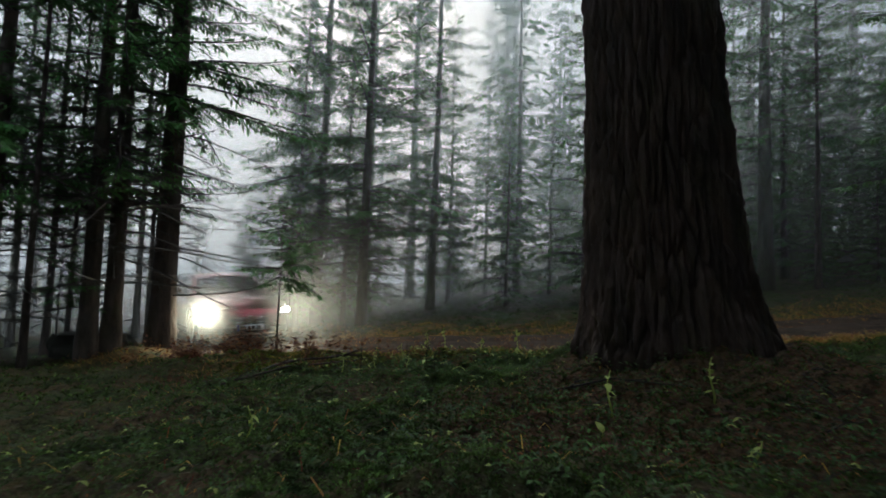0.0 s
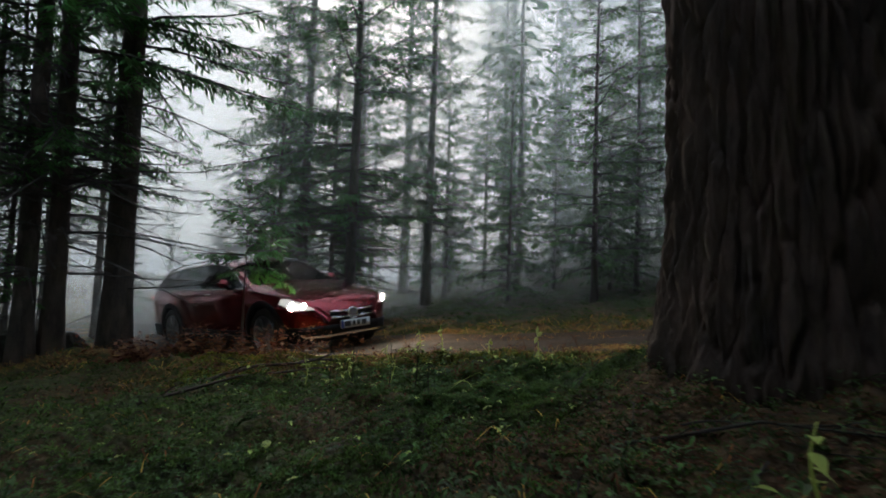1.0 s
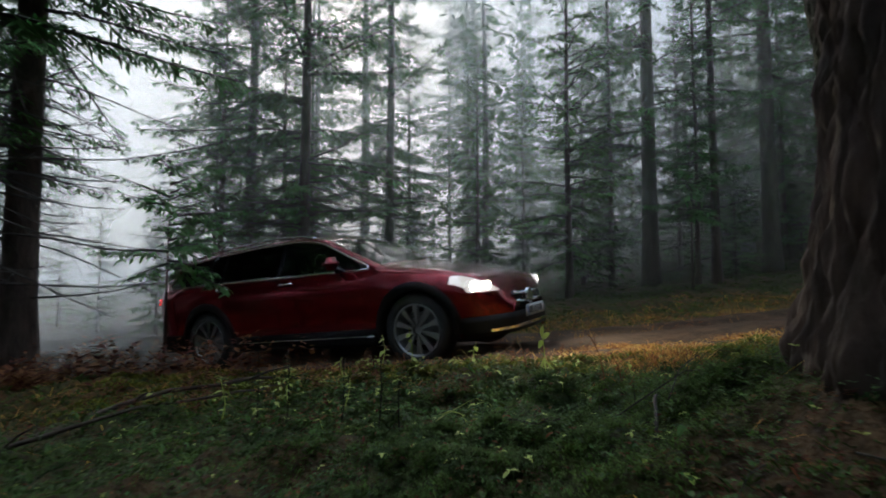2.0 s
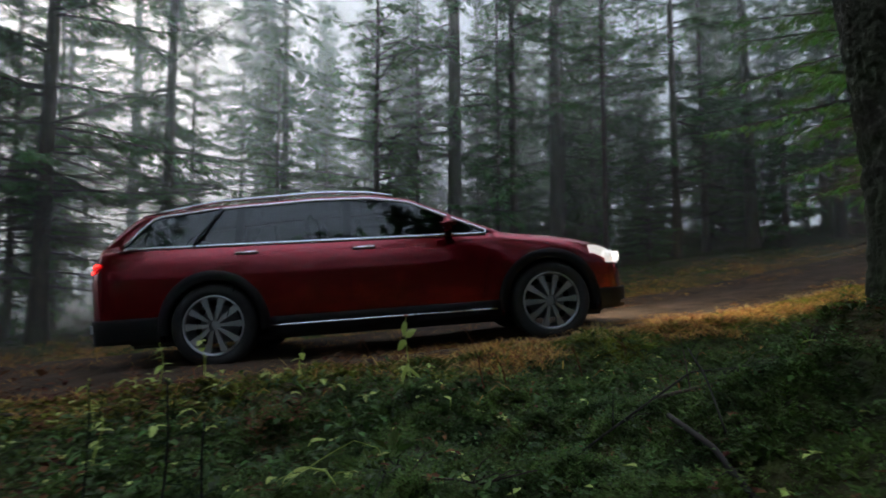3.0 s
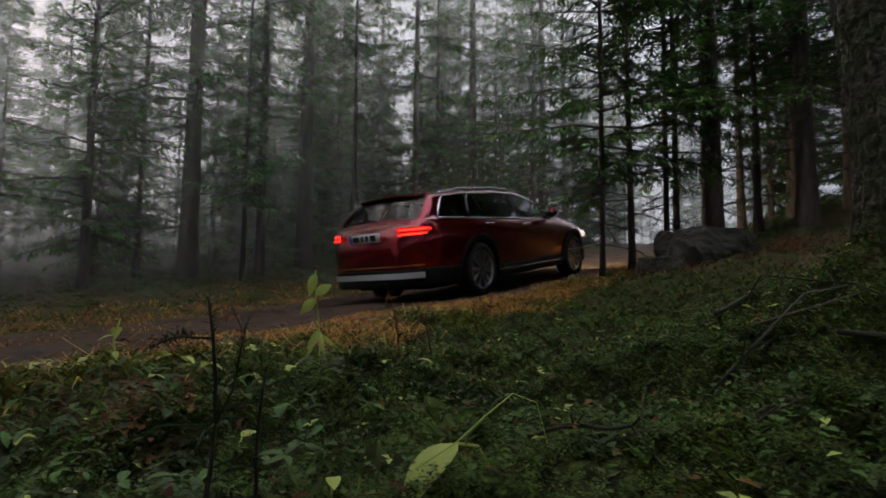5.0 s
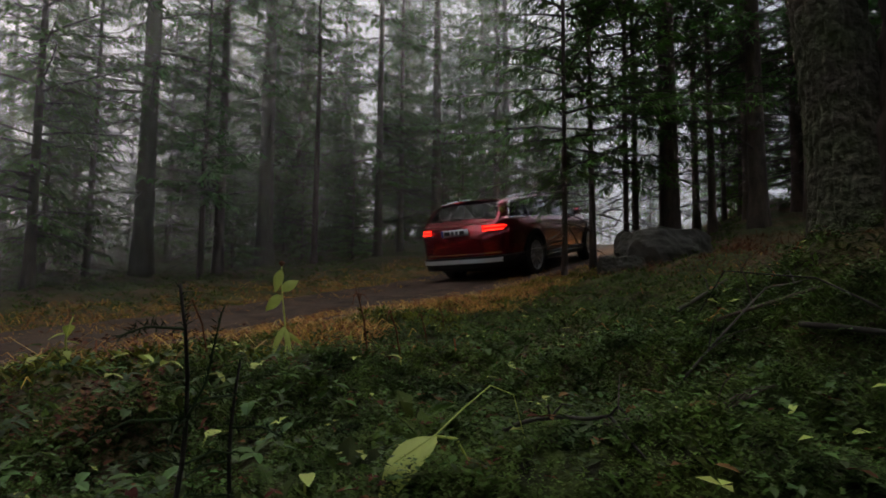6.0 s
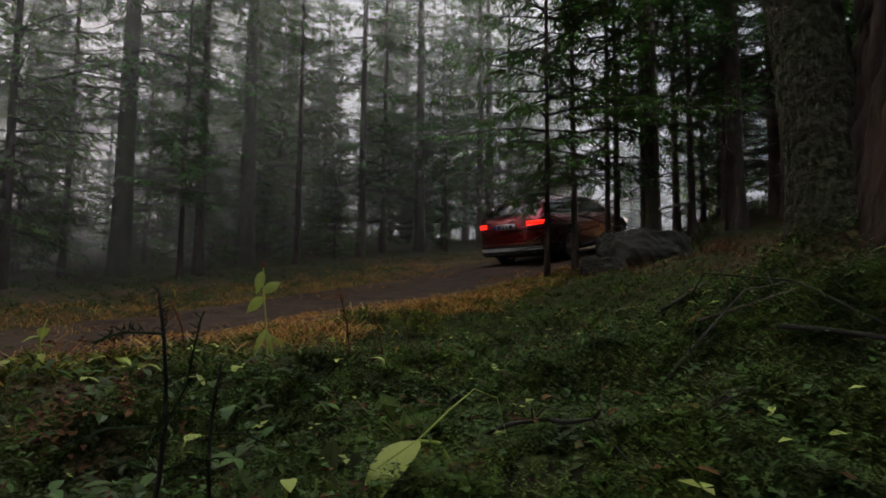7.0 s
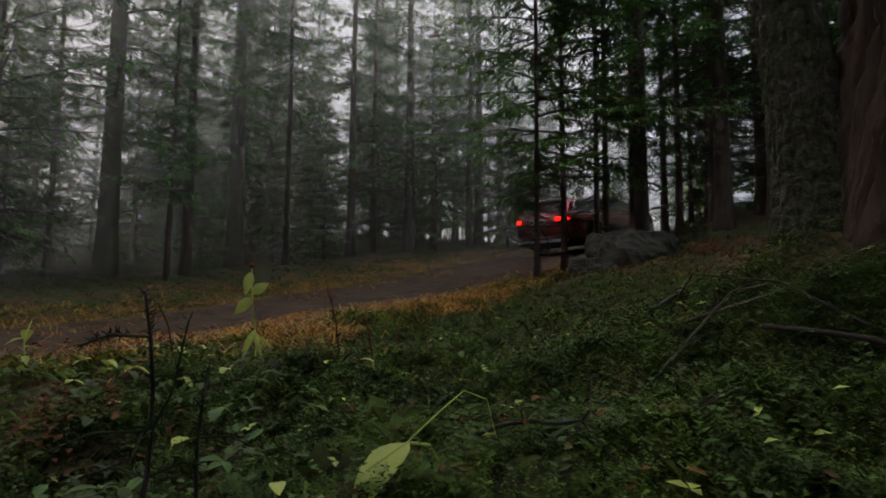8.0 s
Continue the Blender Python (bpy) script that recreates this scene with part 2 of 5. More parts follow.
def lie(x, y):
    """Broad height of the land."""
    z = sum(float(np.interp(x + d, [-30, -5, -2, -0.7, 1.9, 4.5, 7.4, 9, 12, 15.4, 20, 60], [-0.1, 0.02, 0.27, 0.54, 0.65, 0.87, 1.17, 1.40, 1.86, 2.38, 2.95, 5.5]))
            for d in (-0.9, -0.3, 0.3, 0.9)) / 4
    if y < 8.7:
        z += 0.050 * (8.7 - max(y, -6))
    far = min(max(0.0, y - 9.8), 30)
    z += (0.03 + 0.06 * smooth(-4, 6, x)) * far
    z += 0.065 * max(0.0, min(x, 16) - 3.0) * smooth(6.8, 4.2, y)
    z += 0.45 * math.exp(-((x - 1.5) ** 2 + (y - 3.4) ** 2) / 0.62)
    z += 0.25 * math.exp(-((x + 5.2) ** 2 + (y - 9.6) ** 2) / 1.1)
    z += 0.20 * math.exp(-((x + 2.7) / 1.5) ** 2 - ((y - 7.5) / 0.75) ** 2)
    return z


def ground_z(x, y):
    z = lie(x, y)
    d = road_gap(x, y)
    near = max(0.0, 1 - math.hypot(x, y - 6) / 60)
    wild = smooth(1.2, 2.2, d)
    z += wild * near * (0.08 * noise.noise((x * 0.9, y * 0.9, 0)) + 0.07 * noise.noise((x * 2.7, y * 2.7, 3)) + 0.075 * noise.noise((x * 5.2, y * 5.2, 7)) + 0.036 * noise.noise((x * 12, y * 12, 4)))
    z -= 0.05 * (1 - wild)
    return z


def litter_at(x, y):
    """Where brown needle litter covers the moss."""
    near = 1 - smooth(0.7, 1.5, math.hypot((x - 1.3) * 0.8, y - 2.5) + 0.5 * noise.noise((x * 2.1, y * 2.1, 31)))
    far = smooth(0.12, 0.4, noise.noise((x * 0.9, y * 0.9, 17)))
    return max(near, 0.85 * far)


def spread(lo, hi, step, far, grow=1.16):
    """Coordinates close together from lo to hi, ever wider beyond."""
    mid = list(np.arange(lo, hi, step))
    up, s, x = [], step, hi
    while x < far:
        up.append(x)
        s *= grow
        x += s
    down, s, x = [], step * grow, lo - step
    while x > -far:
        down.append(x)
        s *= grow
        x -= s
    return down[::-1] + mid + up + [far * 1.2]


def build_ground():
    xs, ys = spread(-3.5, 6.5, 0.045, 900), spread(0.8, 8.6, 0.045, 900)
    verts = [(x, y, ground_z(x, y)) for y in ys for x in xs]
    n = len(xs)
    faces = [(j * n + i, j * n + i + 1, (j + 1) * n + i + 1, (j + 1) * n + i) for j in range(len(ys) - 1) for i in range(n - 1)]
    me = mesh_of("ground", verts, faces, M_GROUND, True)
    zone = me.color_attributes.new("zone", "FLOAT_COLOR", "POINT")
    vals = []
    for x, y, z in verts:
        d = road_gap(x, y)
        w = (1 - smooth(1.7, 2.9, d + 0.5 * noise.noise((x * 1.1, y * 1.1, 9)))) * smooth(40, 25, abs(x))
        vals += [w * (0.45 if y > road_y(max(-12.0, min(24.0, x))) and x > 2 else 1.0), litter_at(x, y), 0, 1]
    zone.data.foreach_set("color", vals)
    tagged(new("ground", me), "mossy forest floor with litter and dry grass", "ground", kind="structure")


def build_road():
    g = Geo()
    xs = list(np.arange(-12, 24, 0.12))
    across = [-1.55, -1.35, -1.1, -0.85, -0.6, -0.3, 0.0, 0.3, 0.6, 0.85, 1.1, 1.35, 1.55]
    vs = []
    for x in xs:
        s = (road_y(x + 0.1) - road_y(x - 0.1)) / 0.2
        k = 1 / math.sqrt(1 + s * s)
        for a in across:
            aa = a * (1 + 0.12 * noise.noise((x * 0.9, a, 5)))
            px, py = x - s * k * aa, road_y(x) + k * aa
            rut = -0.035 * math.exp(-((abs(a) - 0.8) / 0.25) ** 2) + 0.02 * math.exp(-(a / 0.3) ** 2)
            edge = -0.10 if abs(a) > 1.5 else 0.0
            vs.append((px, py, lie(px, py) + 0.005 + rut + edge + 0.018 * noise.noise((px * 3, py * 3, 1))))
    n = len(across)
    g.add(vs, [(i * n + j, (i + 1) * n + j, (i + 1) * n + j + 1, i * n + j + 1) for i in range(len(xs) - 1) for j in range(n - 1)])
    tagged(new("road", g.done("road", M_ROAD, True)), "damp brown dirt forest track with two ruts", "road", kind="structure")


build_ground()
build_road()


# ---- trees ----
def trunk_mesh(rng, height, radius, mat, sides=10, wobble=0.02, flare=0.35, sink=0.3):
    g = Geo()
    n = 14
    pts, rad = [], []
    for i in range(n):
        k = i / (n - 1)
        z = -sink + (height + sink) * k ** 1.5
        pts.append((wobble * height * 0.3 * noise.noise((z * 0.15, radius * 50, 1)) * k, wobble * height * 0.3 * noise.noise((z * 0.15, radius * 50, 8)) * k, z))
        rad.append(radius * ((1 - k ** 1.4 * 0.93) + flare * math.exp(-max(0, z) / 0.22)))
    g.tube(pts, rad, sides)
    return g.done("trunk", mat, True)


def limb_path(z, yaw, length, rise, droop, n=5):
    """A bough that leaves the trunk, sags and lifts at its tip."""
    pts = []
    for i in range(n):
        k = i / (n - 1)
        r = length * k
        pts.append(Vector((math.cos(yaw) * r, math.sin(yaw) * r, z + rise * r - droop * length * k ** 1.6 + 0.10 * length * k ** 4)))
    return pts


def spray(g, p, along, side, length, width, rng):
    """One flat twig with its needles: a ragged little leaf shape."""
    tip = p + along * length
    w = side * width
    a, b = p + along * (length * 0.3), p + along * (length * 0.65)
    g.add([p, a + w, b + w * 0.75, tip, b - w * 0.8, a - w * 0.9], [(0, 1, 2), (0, 2, 3), (0, 3, 4), (0, 4, 5)])


def needle(g, p, along, side, length, width):
    """One fine twig with needles."""
    a = p + along * (length * 0.45)
    w = side * width
    g.add([p, a + w, p + along * length, a - w], [(0, 1, 2), (0, 2, 3)])


def crown_mesh(rng, height, z0, reach, whorls, per, twigs, mat, thin=1.0, sparse_low=0.0, fine=True):
    g, wood = Geo(), Geo()
    for w in range(whorls):
        k = w / (whorls - 1)
        z = z0 + (height - z0) * k ** 1.15 * 0.98
        span = reach * (1 - k) ** 0.75 * (0.55 + 0.45 * smooth(0, 0.12, k)) + 0.15
        for b in range(per):
            if rng.random() < sparse_low * (1 - smooth(0.0, 0.3, k)):
                continue
            yaw = rng.random() * 6.283
            ln = span * rng.uniform(0.55, 1.1)
            path = limb_path(z + rng.uniform(-0.15, 0.15), yaw, ln, rng.uniform(-0.1, 0.22) + 0.5 * k, rng.uniform(0.25, 0.5) * (1 - k))
            if fine:
                wood.tube(path, [0.022 * (1 - i / 5.2) * (0.5 + ln / 3) for i in range(5)], 3, False)
            count = max(4, int(twigs * ln / reach))
            for t in range(count):
                q = 0.12 + 0.88 * (t + rng.random()) / count
                i = min(3, int(q * 4))
                p = path[i].lerp(path[i + 1], q * 4 - i)
                d = (path[i + 1] - path[i]).normalized()
                sgn = 1 if t % 2 else -1
                sd = Vector((-d.y, d.x, 0)).normalized() * sgn
                al = (d * rng.uniform(0.3, 0.9) + sd * rng.uniform(0.4, 1.0) + Vector((0, 0, rng.uniform(-0.75, 0.05)))).normalized()
                nrm = al.cross(Vector((rng.uniform(-0.5, 0.5), rng.uniform(-0.5, 0.5), 1))).normalized()
                if not fine:
                    L = rng.uniform(0.2, 0.55) * (1.15 - 0.55 * q) * (0.6 + 0.4 * ln)
                    spray(g, p, al, nrm, L, L * rng.uniform(0.10, 0.2) * thin, rng)
                    continue
                L = rng.uniform(0.15, 0.34) * (1.15 - 0.55 * q) * (0.75 + 0.18 * ln)
                needle(g, p, al, nrm, L, L * rng.uniform(0.07, 0.12) * thin)
                for s2, r2 in ((-1, 0.22), (1, 0.30), (-1, 0.55), (1, 0.66)):
                    al2 = (al * 0.8 + nrm * rng.uniform(0.5, 0.9) * s2 + Vector((0, 0, rng.uniform(-0.5, 0.05)))).normalized()
                    needle(g, p + al * (L * r2), al2, al2.cross(Vector((rng.uniform(-.4, .4), rng.uniform(-.4, .4), 1))).normalized(), L * (0.75 - 0.45 * r2), L * 0.075 * thin)
    leaves = len(g.f)
    g.add(wood.v, wood.f)
    me = g.done("crown", mat)
    me.materials.append(M_TWIG)
    me.polygons.foreach_set("material_index", [0] * leaves + [1] * (len(g.f) - leaves))
    return me


def dead_limbs_mesh(rng, z0, z1, count, reach):
    """Bare, dead lower branches with fine side twigs."""
    g = Geo()
    for i in range(count):
        z, yaw, ln = rng.uniform(z0, z1), rng.random() * 6.283, reach * rng.uniform(0.4, 1.0)
        path = limb_path(z, yaw, ln, rng.uniform(-0.15, 0.25), rng.uniform(0.0, 0.45))
        g.tube(path, [0.014 * (1 - j / 5.5) * (0.6 + ln / 2.5) for j in range(5)], 3, False)
        for t in range(int(9 * ln)):
            q = rng.uniform(0.2, 1.0)
            k = min(3, int(q * 4))
            p = path[k].lerp(path[k + 1], q * 4 - k)
            d = (path[k + 1] - path[k]).normalized()
            al = (d * rng.uniform(0.2, 0.8) + Vector((-d.y, d.x, 0)) * rng.choice((-1, 1)) * rng.uniform(0.3, 0.9) + Vector((0, 0, rng.uniform(-0.7, 0.3)))).normalized()
            L = rng.uniform(0.12, 0.45) * (1.2 - 0.6 * q)
            g.tube([p, p + al * L * 0.5, p + al * L + Vector((0, 0, rng.uniform(-0.08, 0.05)))], [0.0045, 0.003, 0.0015], 3, False)
    return g.done("dead_wood", M_TWIG)


def build_spruce(seed, name, label, height, radius, z0, reach, whorls, per, twigs, mat, dead=None, thin=1.0, sparse=0.0, bark=M_BARK, fine=True):
    rng = random.Random(seed)
    root = tagged(new(name), label, "tree", group="forest trees")
    part("trunk", trunk_mesh(rng, height, radius, bark), root)
    tagged(part("crown", crown_mesh(rng, height, z0, reach, whorls, per, twigs, mat, thin, sparse, fine), root), kind="stuff")
    if dead:
        tagged(part("dead_wood", dead_limbs_mesh(rng, *dead), root, "bare dead lower branches"), kind="stuff")
    return root


TALL = [build_spruce(11 + i, "spruce_tree", "tall dark spruce with bare lower trunk in mist", h, r, z0, reach, 26, 5, 31, M_NEEDLE, (0.8, z0 + 2.2, 34, 1.9), 0.78, 0.3)
        for i, (h, r, z0, reach) in enumerate([(17, 0.16, 2.6, 2.3), (19, 0.20, 3.4, 2.6), (15, 0.13, 2.0, 2.0)])]
SLIM = [build_spruce(31 + i, "spruce_tree", "slim spruce with dead twigs and a thin crown", h, r, z0, reach, 20, 4, 25, M_NEEDLE, (0.5, z0 + 2.5, 36, 1.2), 0.85, 0.4)
        for i, (h, r, z0, reach) in enumerate([(12, 0.075, 3.0, 1.4), (14, 0.09, 3.8, 1.6)])]
FULL = [build_spruce(51 + i, "spruce_tree", "young green spruce with boughs to the ground", h, r, z0, reach, 22, 6, 23, M_NEEDLE_YOUNG, None, 0.9, 0.0)
        for i, (h, r, z0, reach) in enumerate([(7.5, 0.07, 0.5, 1.7), (9.5, 0.085, 0.8, 2.0), (5.0, 0.05, 0.35, 1.25)])]
FAR = [build_spruce(71 + i, "spruce_tree", "spruce in the mist, also added unseen behind the walk for shade", h, r, z0, reach, 20, 6, 12, M_NEEDLE, None, 1.7, 0.2, M_BARK, False)
       for i, (h, r, z0, reach) in enumerate([(17, 0.16, 2.4, 2.3), (20, 0.20, 3.2, 2.7), (14, 0.12, 1.0, 2.1)])]
DIM = [build_spruce(81 + i, "spruce_tree", "far spruce dim in the mist", h, r, z0, reach, 15, 5, 9, M_NEEDLE, None, 2.3, 0.1, M_BARK, False)
       for i, (h, r, z0, reach) in enumerate([(18, 0.17, 2.0, 2.6), (21, 0.20, 3.0, 2.9)])]
OVER = [build_spruce(91, "spruce_tree", "dark spruce with boughs hanging over the track", 13, 0.048, 1.5, 2.2, 24, 6, 46, M_NEEDLE_YOUNG, (0.4, 2.2, 30, 1.1), 0.72, 0.15)]
HANG = [build_spruce(95, "spruce_tree", "tall spruce with long drooping mossy boughs", 16, 0.13, 2.3, 3.0, 20, 5, 66, M_NEEDLE, (0.9, 3.5, 60, 2.2), 0.78, 0.25)]
YOUNG = [build_spruce(97, "young_spruce", "thin young spruce with sparse flat boughs", 2.3, 0.022, 1.15, 0.85, 8, 3, 26, M_NEEDLE, None, 0.9, 0.2)]
USED = set()


def plant(kinds, i, x, y, scale=1.0, yaw=None, lean=(0, 0)):
    src = kinds[i % len(kinds)]
    m = pose(x, y, lie(x, y) - 0.03, lean[0], lean[1], (x * 97 + y * 53) % 360 if yaw is None else yaw) @ Matrix.Scale(scale, 4)
    if src.name not in USED:
        USED.add(src.name)
        src.matrix_basis = m
        return src
    ob = copy_thing(src, m)
    ob.scale = (scale,) * 3
    return ob


# trees told apart along the walk
for i, x, y, s in [(1, -5.05, 10.1, 1.12), (0, -5.7, 9.0, 0.95), (2, -8.6, 13.7, 1.0), (0, 5.5, 14.15, 1.15), (1, 8.15, 13.9, 0.95), (1, 13.4, 12.6, 0.85), (0, 8.8, 5.38, 0.8),
                   (1, -1.3, 22.2, 1.0), (2, 3.0, 24.5, 1.5), (0, -2.9, 21.4, 0.9), (0, 9.57, 4.22, 0.9), (0, 18.1, 16.2, 1.1), (1, 13.9, 18.5, 1.1),
                   (2, 10.9, 19.5, 1.1), (1, 17.5, 12.2, 0.9), (0, 21.4, 13.0, 1.0), (2, 12.3, 13.1, 0.8)]:
    plant(TALL, i, x, y, s)
for i, x, y, s in [(0, -7.3, 11.6, 0.9), (1, -9.6, 12.4, 0.9), (0, -11.3, 15.4, 1.0), (1, 6.5, 13.3, 1.1), (0, 9.0, 13.2, 1.0), (0, 6.05, 13.2, 0.75), (1, 14.3, 12.3, 0.7), (0, 4.9, 14.9, 0.9),
                   (1, 2.1, 19.4, 1.0), (0, 1.5, 19.2, 0.9), (0, 7.66, 6.32, 0.75), (1, 8.88, 5.96, 0.7), (0, 9.94, 5.71, 0.8), (1, 9.54, 4.88, 0.75), (1, 12.2, 5.4, 0.9), (0, -6.5, 9.7, 0.7)]:
    plant(SLIM, i, x, y, s)
for i, x, y, s in [(1, 3.55, 13.8, 1.0), (0, 1.7, 14.6, 0.8), (2, 4.4, 15.4, 1.1), (1, 0.2, 17.5, 0.9), (0, 7.1, 15.9, 1.0), (1, 10.4, 15.2, 1.0), (2, 12.6, 15.6, 1.2), (0, 15.5, 15.4, 1.1),
                   (1, -2.2, 16.0, 1.0), (0, -4.2, 15.2, 1.0), (1, 17.4, 14.6, 1.0), (0, 20.0, 11.9, 1.0), (2, 10.6, 13.4, 0.8), (1, 11.6, 17.4, 1.1), (1, 6.0, 17.8, 1.1), (0, 8.7, 18.4, 1.2),
                   (1, -3.6, 13.7, 0.9), (0, -2.6, 14.7, 1.1), (2, 14.9, 13.6, 1.0), (2, 17.3, 11.0, 1.1), (1, 21.2, 10.8, 0.9), (0, 23.0, 12.0, 1.0), (0, 24.9, 8.6, 1.0), (1, 25.2, 6.4, 0.9),
                   (2, -5.6, 15.6, 0.7), (0, -7.2, 16.2, 0.5), (2, -4.2, 17.0, 0.8), (0, -8.8, 17.4, 0.5), (1, -6.3, 19.0, 0.5), (2, -10.5, 15.6, 0.7), (2, 7.3, 13.9, 0.55), (2, 9.6, 14.2, 0.6)]:
    plant(FULL, i, x, y, s)

# the dark thicket on the near side of the track
for x, y, s in [(7.2, 6.6, 0.9), (8.4, 6.0, 1.0)]:
    plant(OVER, 0, x, y, s)
for x, y, s in [(-5.5, 9.3, 1.15), (-7.0, 8.5, 1.1), (-0.3, 15.6, 1.0), (16.1, 11.9, 1.0), (11.6, 3.6, 0.95), (-1.9, 13.3, 1.0), (-3.3, 14.6, 1.1), (11.0, 12.9, 0.9)]:
    plant(HANG, 0, x, y, s)
plant(SLIM, 0, -7.6, 9.4, 0.9)
plant(SLIM, 1, -6.9, 12.6, 0.9)
plant(YOUNG, 0, -2.4, 8.2, 1.0)
plant(YOUNG, 0, 5.6, 12.6, 1.3)
plant(YOUNG, 0, -6.2, 9.0, 0.9)
for i, x, y, s in [(0, 10.6, 3.4, 1.0), (2, 12.6, 4.5, 1.0), (1, 11.4, 1.3, 0.9), (0, 14.6, 3.0, 1.1)]:
    plant(TALL, i, x, y, s)
for i, x, y, s in [(1, 10.9, 4.4, 1.0), (0, 11.8, 2.6, 1.0), (1, 8.6, 2.6, 0.9), (0, 13.3, 5.2, 1.0), (1, 12.4, 6.0, 0.9)]:
    plant(SLIM, i, x, y, s)
for i, x, y, s in [(2, 12.4, 3.4, 1.0), (1, 15.2, 4.2, 1.1), (0, 12.6, 4.9, 0.8), (0, 10.4, 2.7, 0.7), (2, 17.5, 5.0, 1.0), (2, 19.5, 4.4, 1.0)]:
    plant(FULL, i, x, y, s)

# unseen trees added behind the walk to shade trunk and ground, then slim trees beside it
for i, x, y, s in [(0, 3.6, 1.4, 1.0), (2, -6.6, -0.5, 0.8), (2, 2.7, -0.4, 1.1), (1, 1.3, -2.6, 1.0), (2, 5.0, -0.8, 1.2), (2, 5.6, 1.6, 1.0), (1, -1.6, -3.4, 1.0)]:
    plant(FAR, i, x, y, s)
for i, x, y, s in [(0, -6.2, 8.3, 0.8), (1, -7.0, 9.9, 0.8), (0, -8.4, 10.9, 0.9), (1, -9.4, 10.2, 0.8), (0, -7.9, 8.9, 0.7), (1, -5.9, 11.2, 0.65)]:
    plant(SLIM, i, x, y, s)

# a second row of spruces in the haze beyond the track
rng = random.Random(23)
for k in range(24):
    b, d = radians(rng.uniform(8, 66)), rng.uniform(13.5, 27)
    x, y = d * math.sin(b), 3.5 + d * math.cos(b)
    if road_gap(x, y) > 3.6 and y > road_y(x) and not 19 < math.degrees(b) < 31:
        plant(FULL if d < 19 and k % 2 else FAR, k if d < 19 and k % 2 else 2, x, y, rng.uniform(0.7, 1.15))

# undergrowth of low spruces that closes the view near the ground
rng = random.Random(17)
for k in range(84):
    if k > 45:
        b, d = radians(rng.uniform(22, 68)), rng.uniform(15.5, 27)
        x, y = d * math.sin(b), 4 + d * math.cos(b)
    elif k < 24:
        b, d = radians(rng.uniform(-34, 30)), rng.uniform(15, 24)
        x, y = d * math.sin(b), 3 + d * math.cos(b)
    else:
        x, y = rng.uniform(17, 32), rng.uniform(2, 24)
    if road_gap(x, y) > 2.4:
        plant(FAR, 2, x, y, rng.uniform(0.28, 0.5))

# the wood all round
rng = random.Random(5)
spots = [(o.matrix_basis.translation.x, o.matrix_basis.translation.y) for o in scene.objects if o.name.startswith("spruce_tree")]
tries = 0
made = 0


def glade(x, y):
    """Gaps in the wood through which the sky shows."""
    if y < 13:
        return False
    b = math.degrees(math.atan2(x, y - 3))
    return -30 < b < -17 or -6 < b < 3 or 8 < b < 13 or 23 < b < 33


while made < 120 and tries < 9000:
    tries += 1
    x, y = rng.uniform(-40, 56), rng.uniform(-26, 56)
    if road_gap(x, y) < 3.0 or (x > 23 and abs(y - 8) < 3) or min(math.hypot(x - a, y - b) for a, b in spots) < 1.7:
        continue
    if -12 < x < 10.5 and -11 < y < 12.4:
        continue
    if glade(x, y):
        continue
    spots.append((x, y))
    kinds = TALL if rng.random() < 0.6 else (FULL if rng.random() < 0.45 else SLIM)
    if math.hypot(x - 2, y - 6) > 15:
        kinds = FAR
    if math.hypot(x - 2, y - 6) > 32:
        spots.pop()
        continue
    plant(kinds, rng.randrange(3), x, y, rng.uniform(0.85, 1.25))
    made += 1

# the far wood, past counting
g = Geo()
trunks = Geo()
while len(spots) < 560:
    x, y = rng.uniform(-62, 75), rng.uniform(-45, 75)
    d = math.hypot(x - 2, y - 6)
    if not 26 < d < 66 or glade(x, y):
        spots.append((x, y))
        continue
    spots.append((x, y))
    src = DIM[len(spots) % 2]
    m = pose(x, y, lie(x, y) - 0.05, 0, 0, rng.uniform(0, 360)) @ Matrix.Scale(rng.uniform(0.8, 1.2), 4)
    for ch, into in zip(src.children, (trunks, g)):
        into.add([m @ v.co for v in ch.data.vertices], [tuple(p.vertices) for p in ch.data.polygons])
n_leaf = len(g.f)
g.add(trunks.v, trunks.f)
me = g.done("far_wood", M_NEEDLE)
me.materials.append(M_BARK)
me.polygons.foreach_set("material_index", [0] * n_leaf + [1] * (len(g.f) - n_leaf))
tagged(new("far_wood", me), "dim spruce wood closing the view in the mist", "trees", kind="stuff")
for src in DIM:
    for o in list(src.children_recursive) + [src]:
        bpy.data.objects.remove(o)


# ---- mist ----
M_MIST_THIN = mist_material("thin_mist", 0.10)
for k, radius in enumerate((6.3, 7.6, 9.0, 11.0, 13.6, 17.2, 23.0, 31.0)):
    g = Geo()
    for a in range(0, 361, 5):
        for z in (-3.0, 4.0, 12.0, 30.0):
            rr = radius * (1 + 0.05 * noise.noise((math.cos(radians(a)) * 2, math.sin(radians(a)) * 2, k * 3 + z * 0.1)))
            g.v.append((2.0 + 1.9 * rr * math.cos(radians(a)), 5.0 + rr * math.sin(radians(a)), z))
    g.f = [(4 * i + j, 4 * i + 4 + j, 4 * i + 5 + j, 4 * i + 1 + j) for i in range(72) for j in range(3)]
    tagged(new("mist", g.done("mist", M_MIST if radius > 8.5 else M_MIST_THIN, True)), "thin grey veil of drifting mist", "mist", kind="stuff")


# ---- the car ----
def knots(pairs):
    ys, vs = [p[0] for p in pairs], [p[1] for p in pairs]

    def at(y):
        # a little rounding of the corners between knots
        return float(np.mean([np.interp(y + d, ys, vs) for d in (-0.05, -0.025, 0.0, 0.025, 0.05)]))
    return at


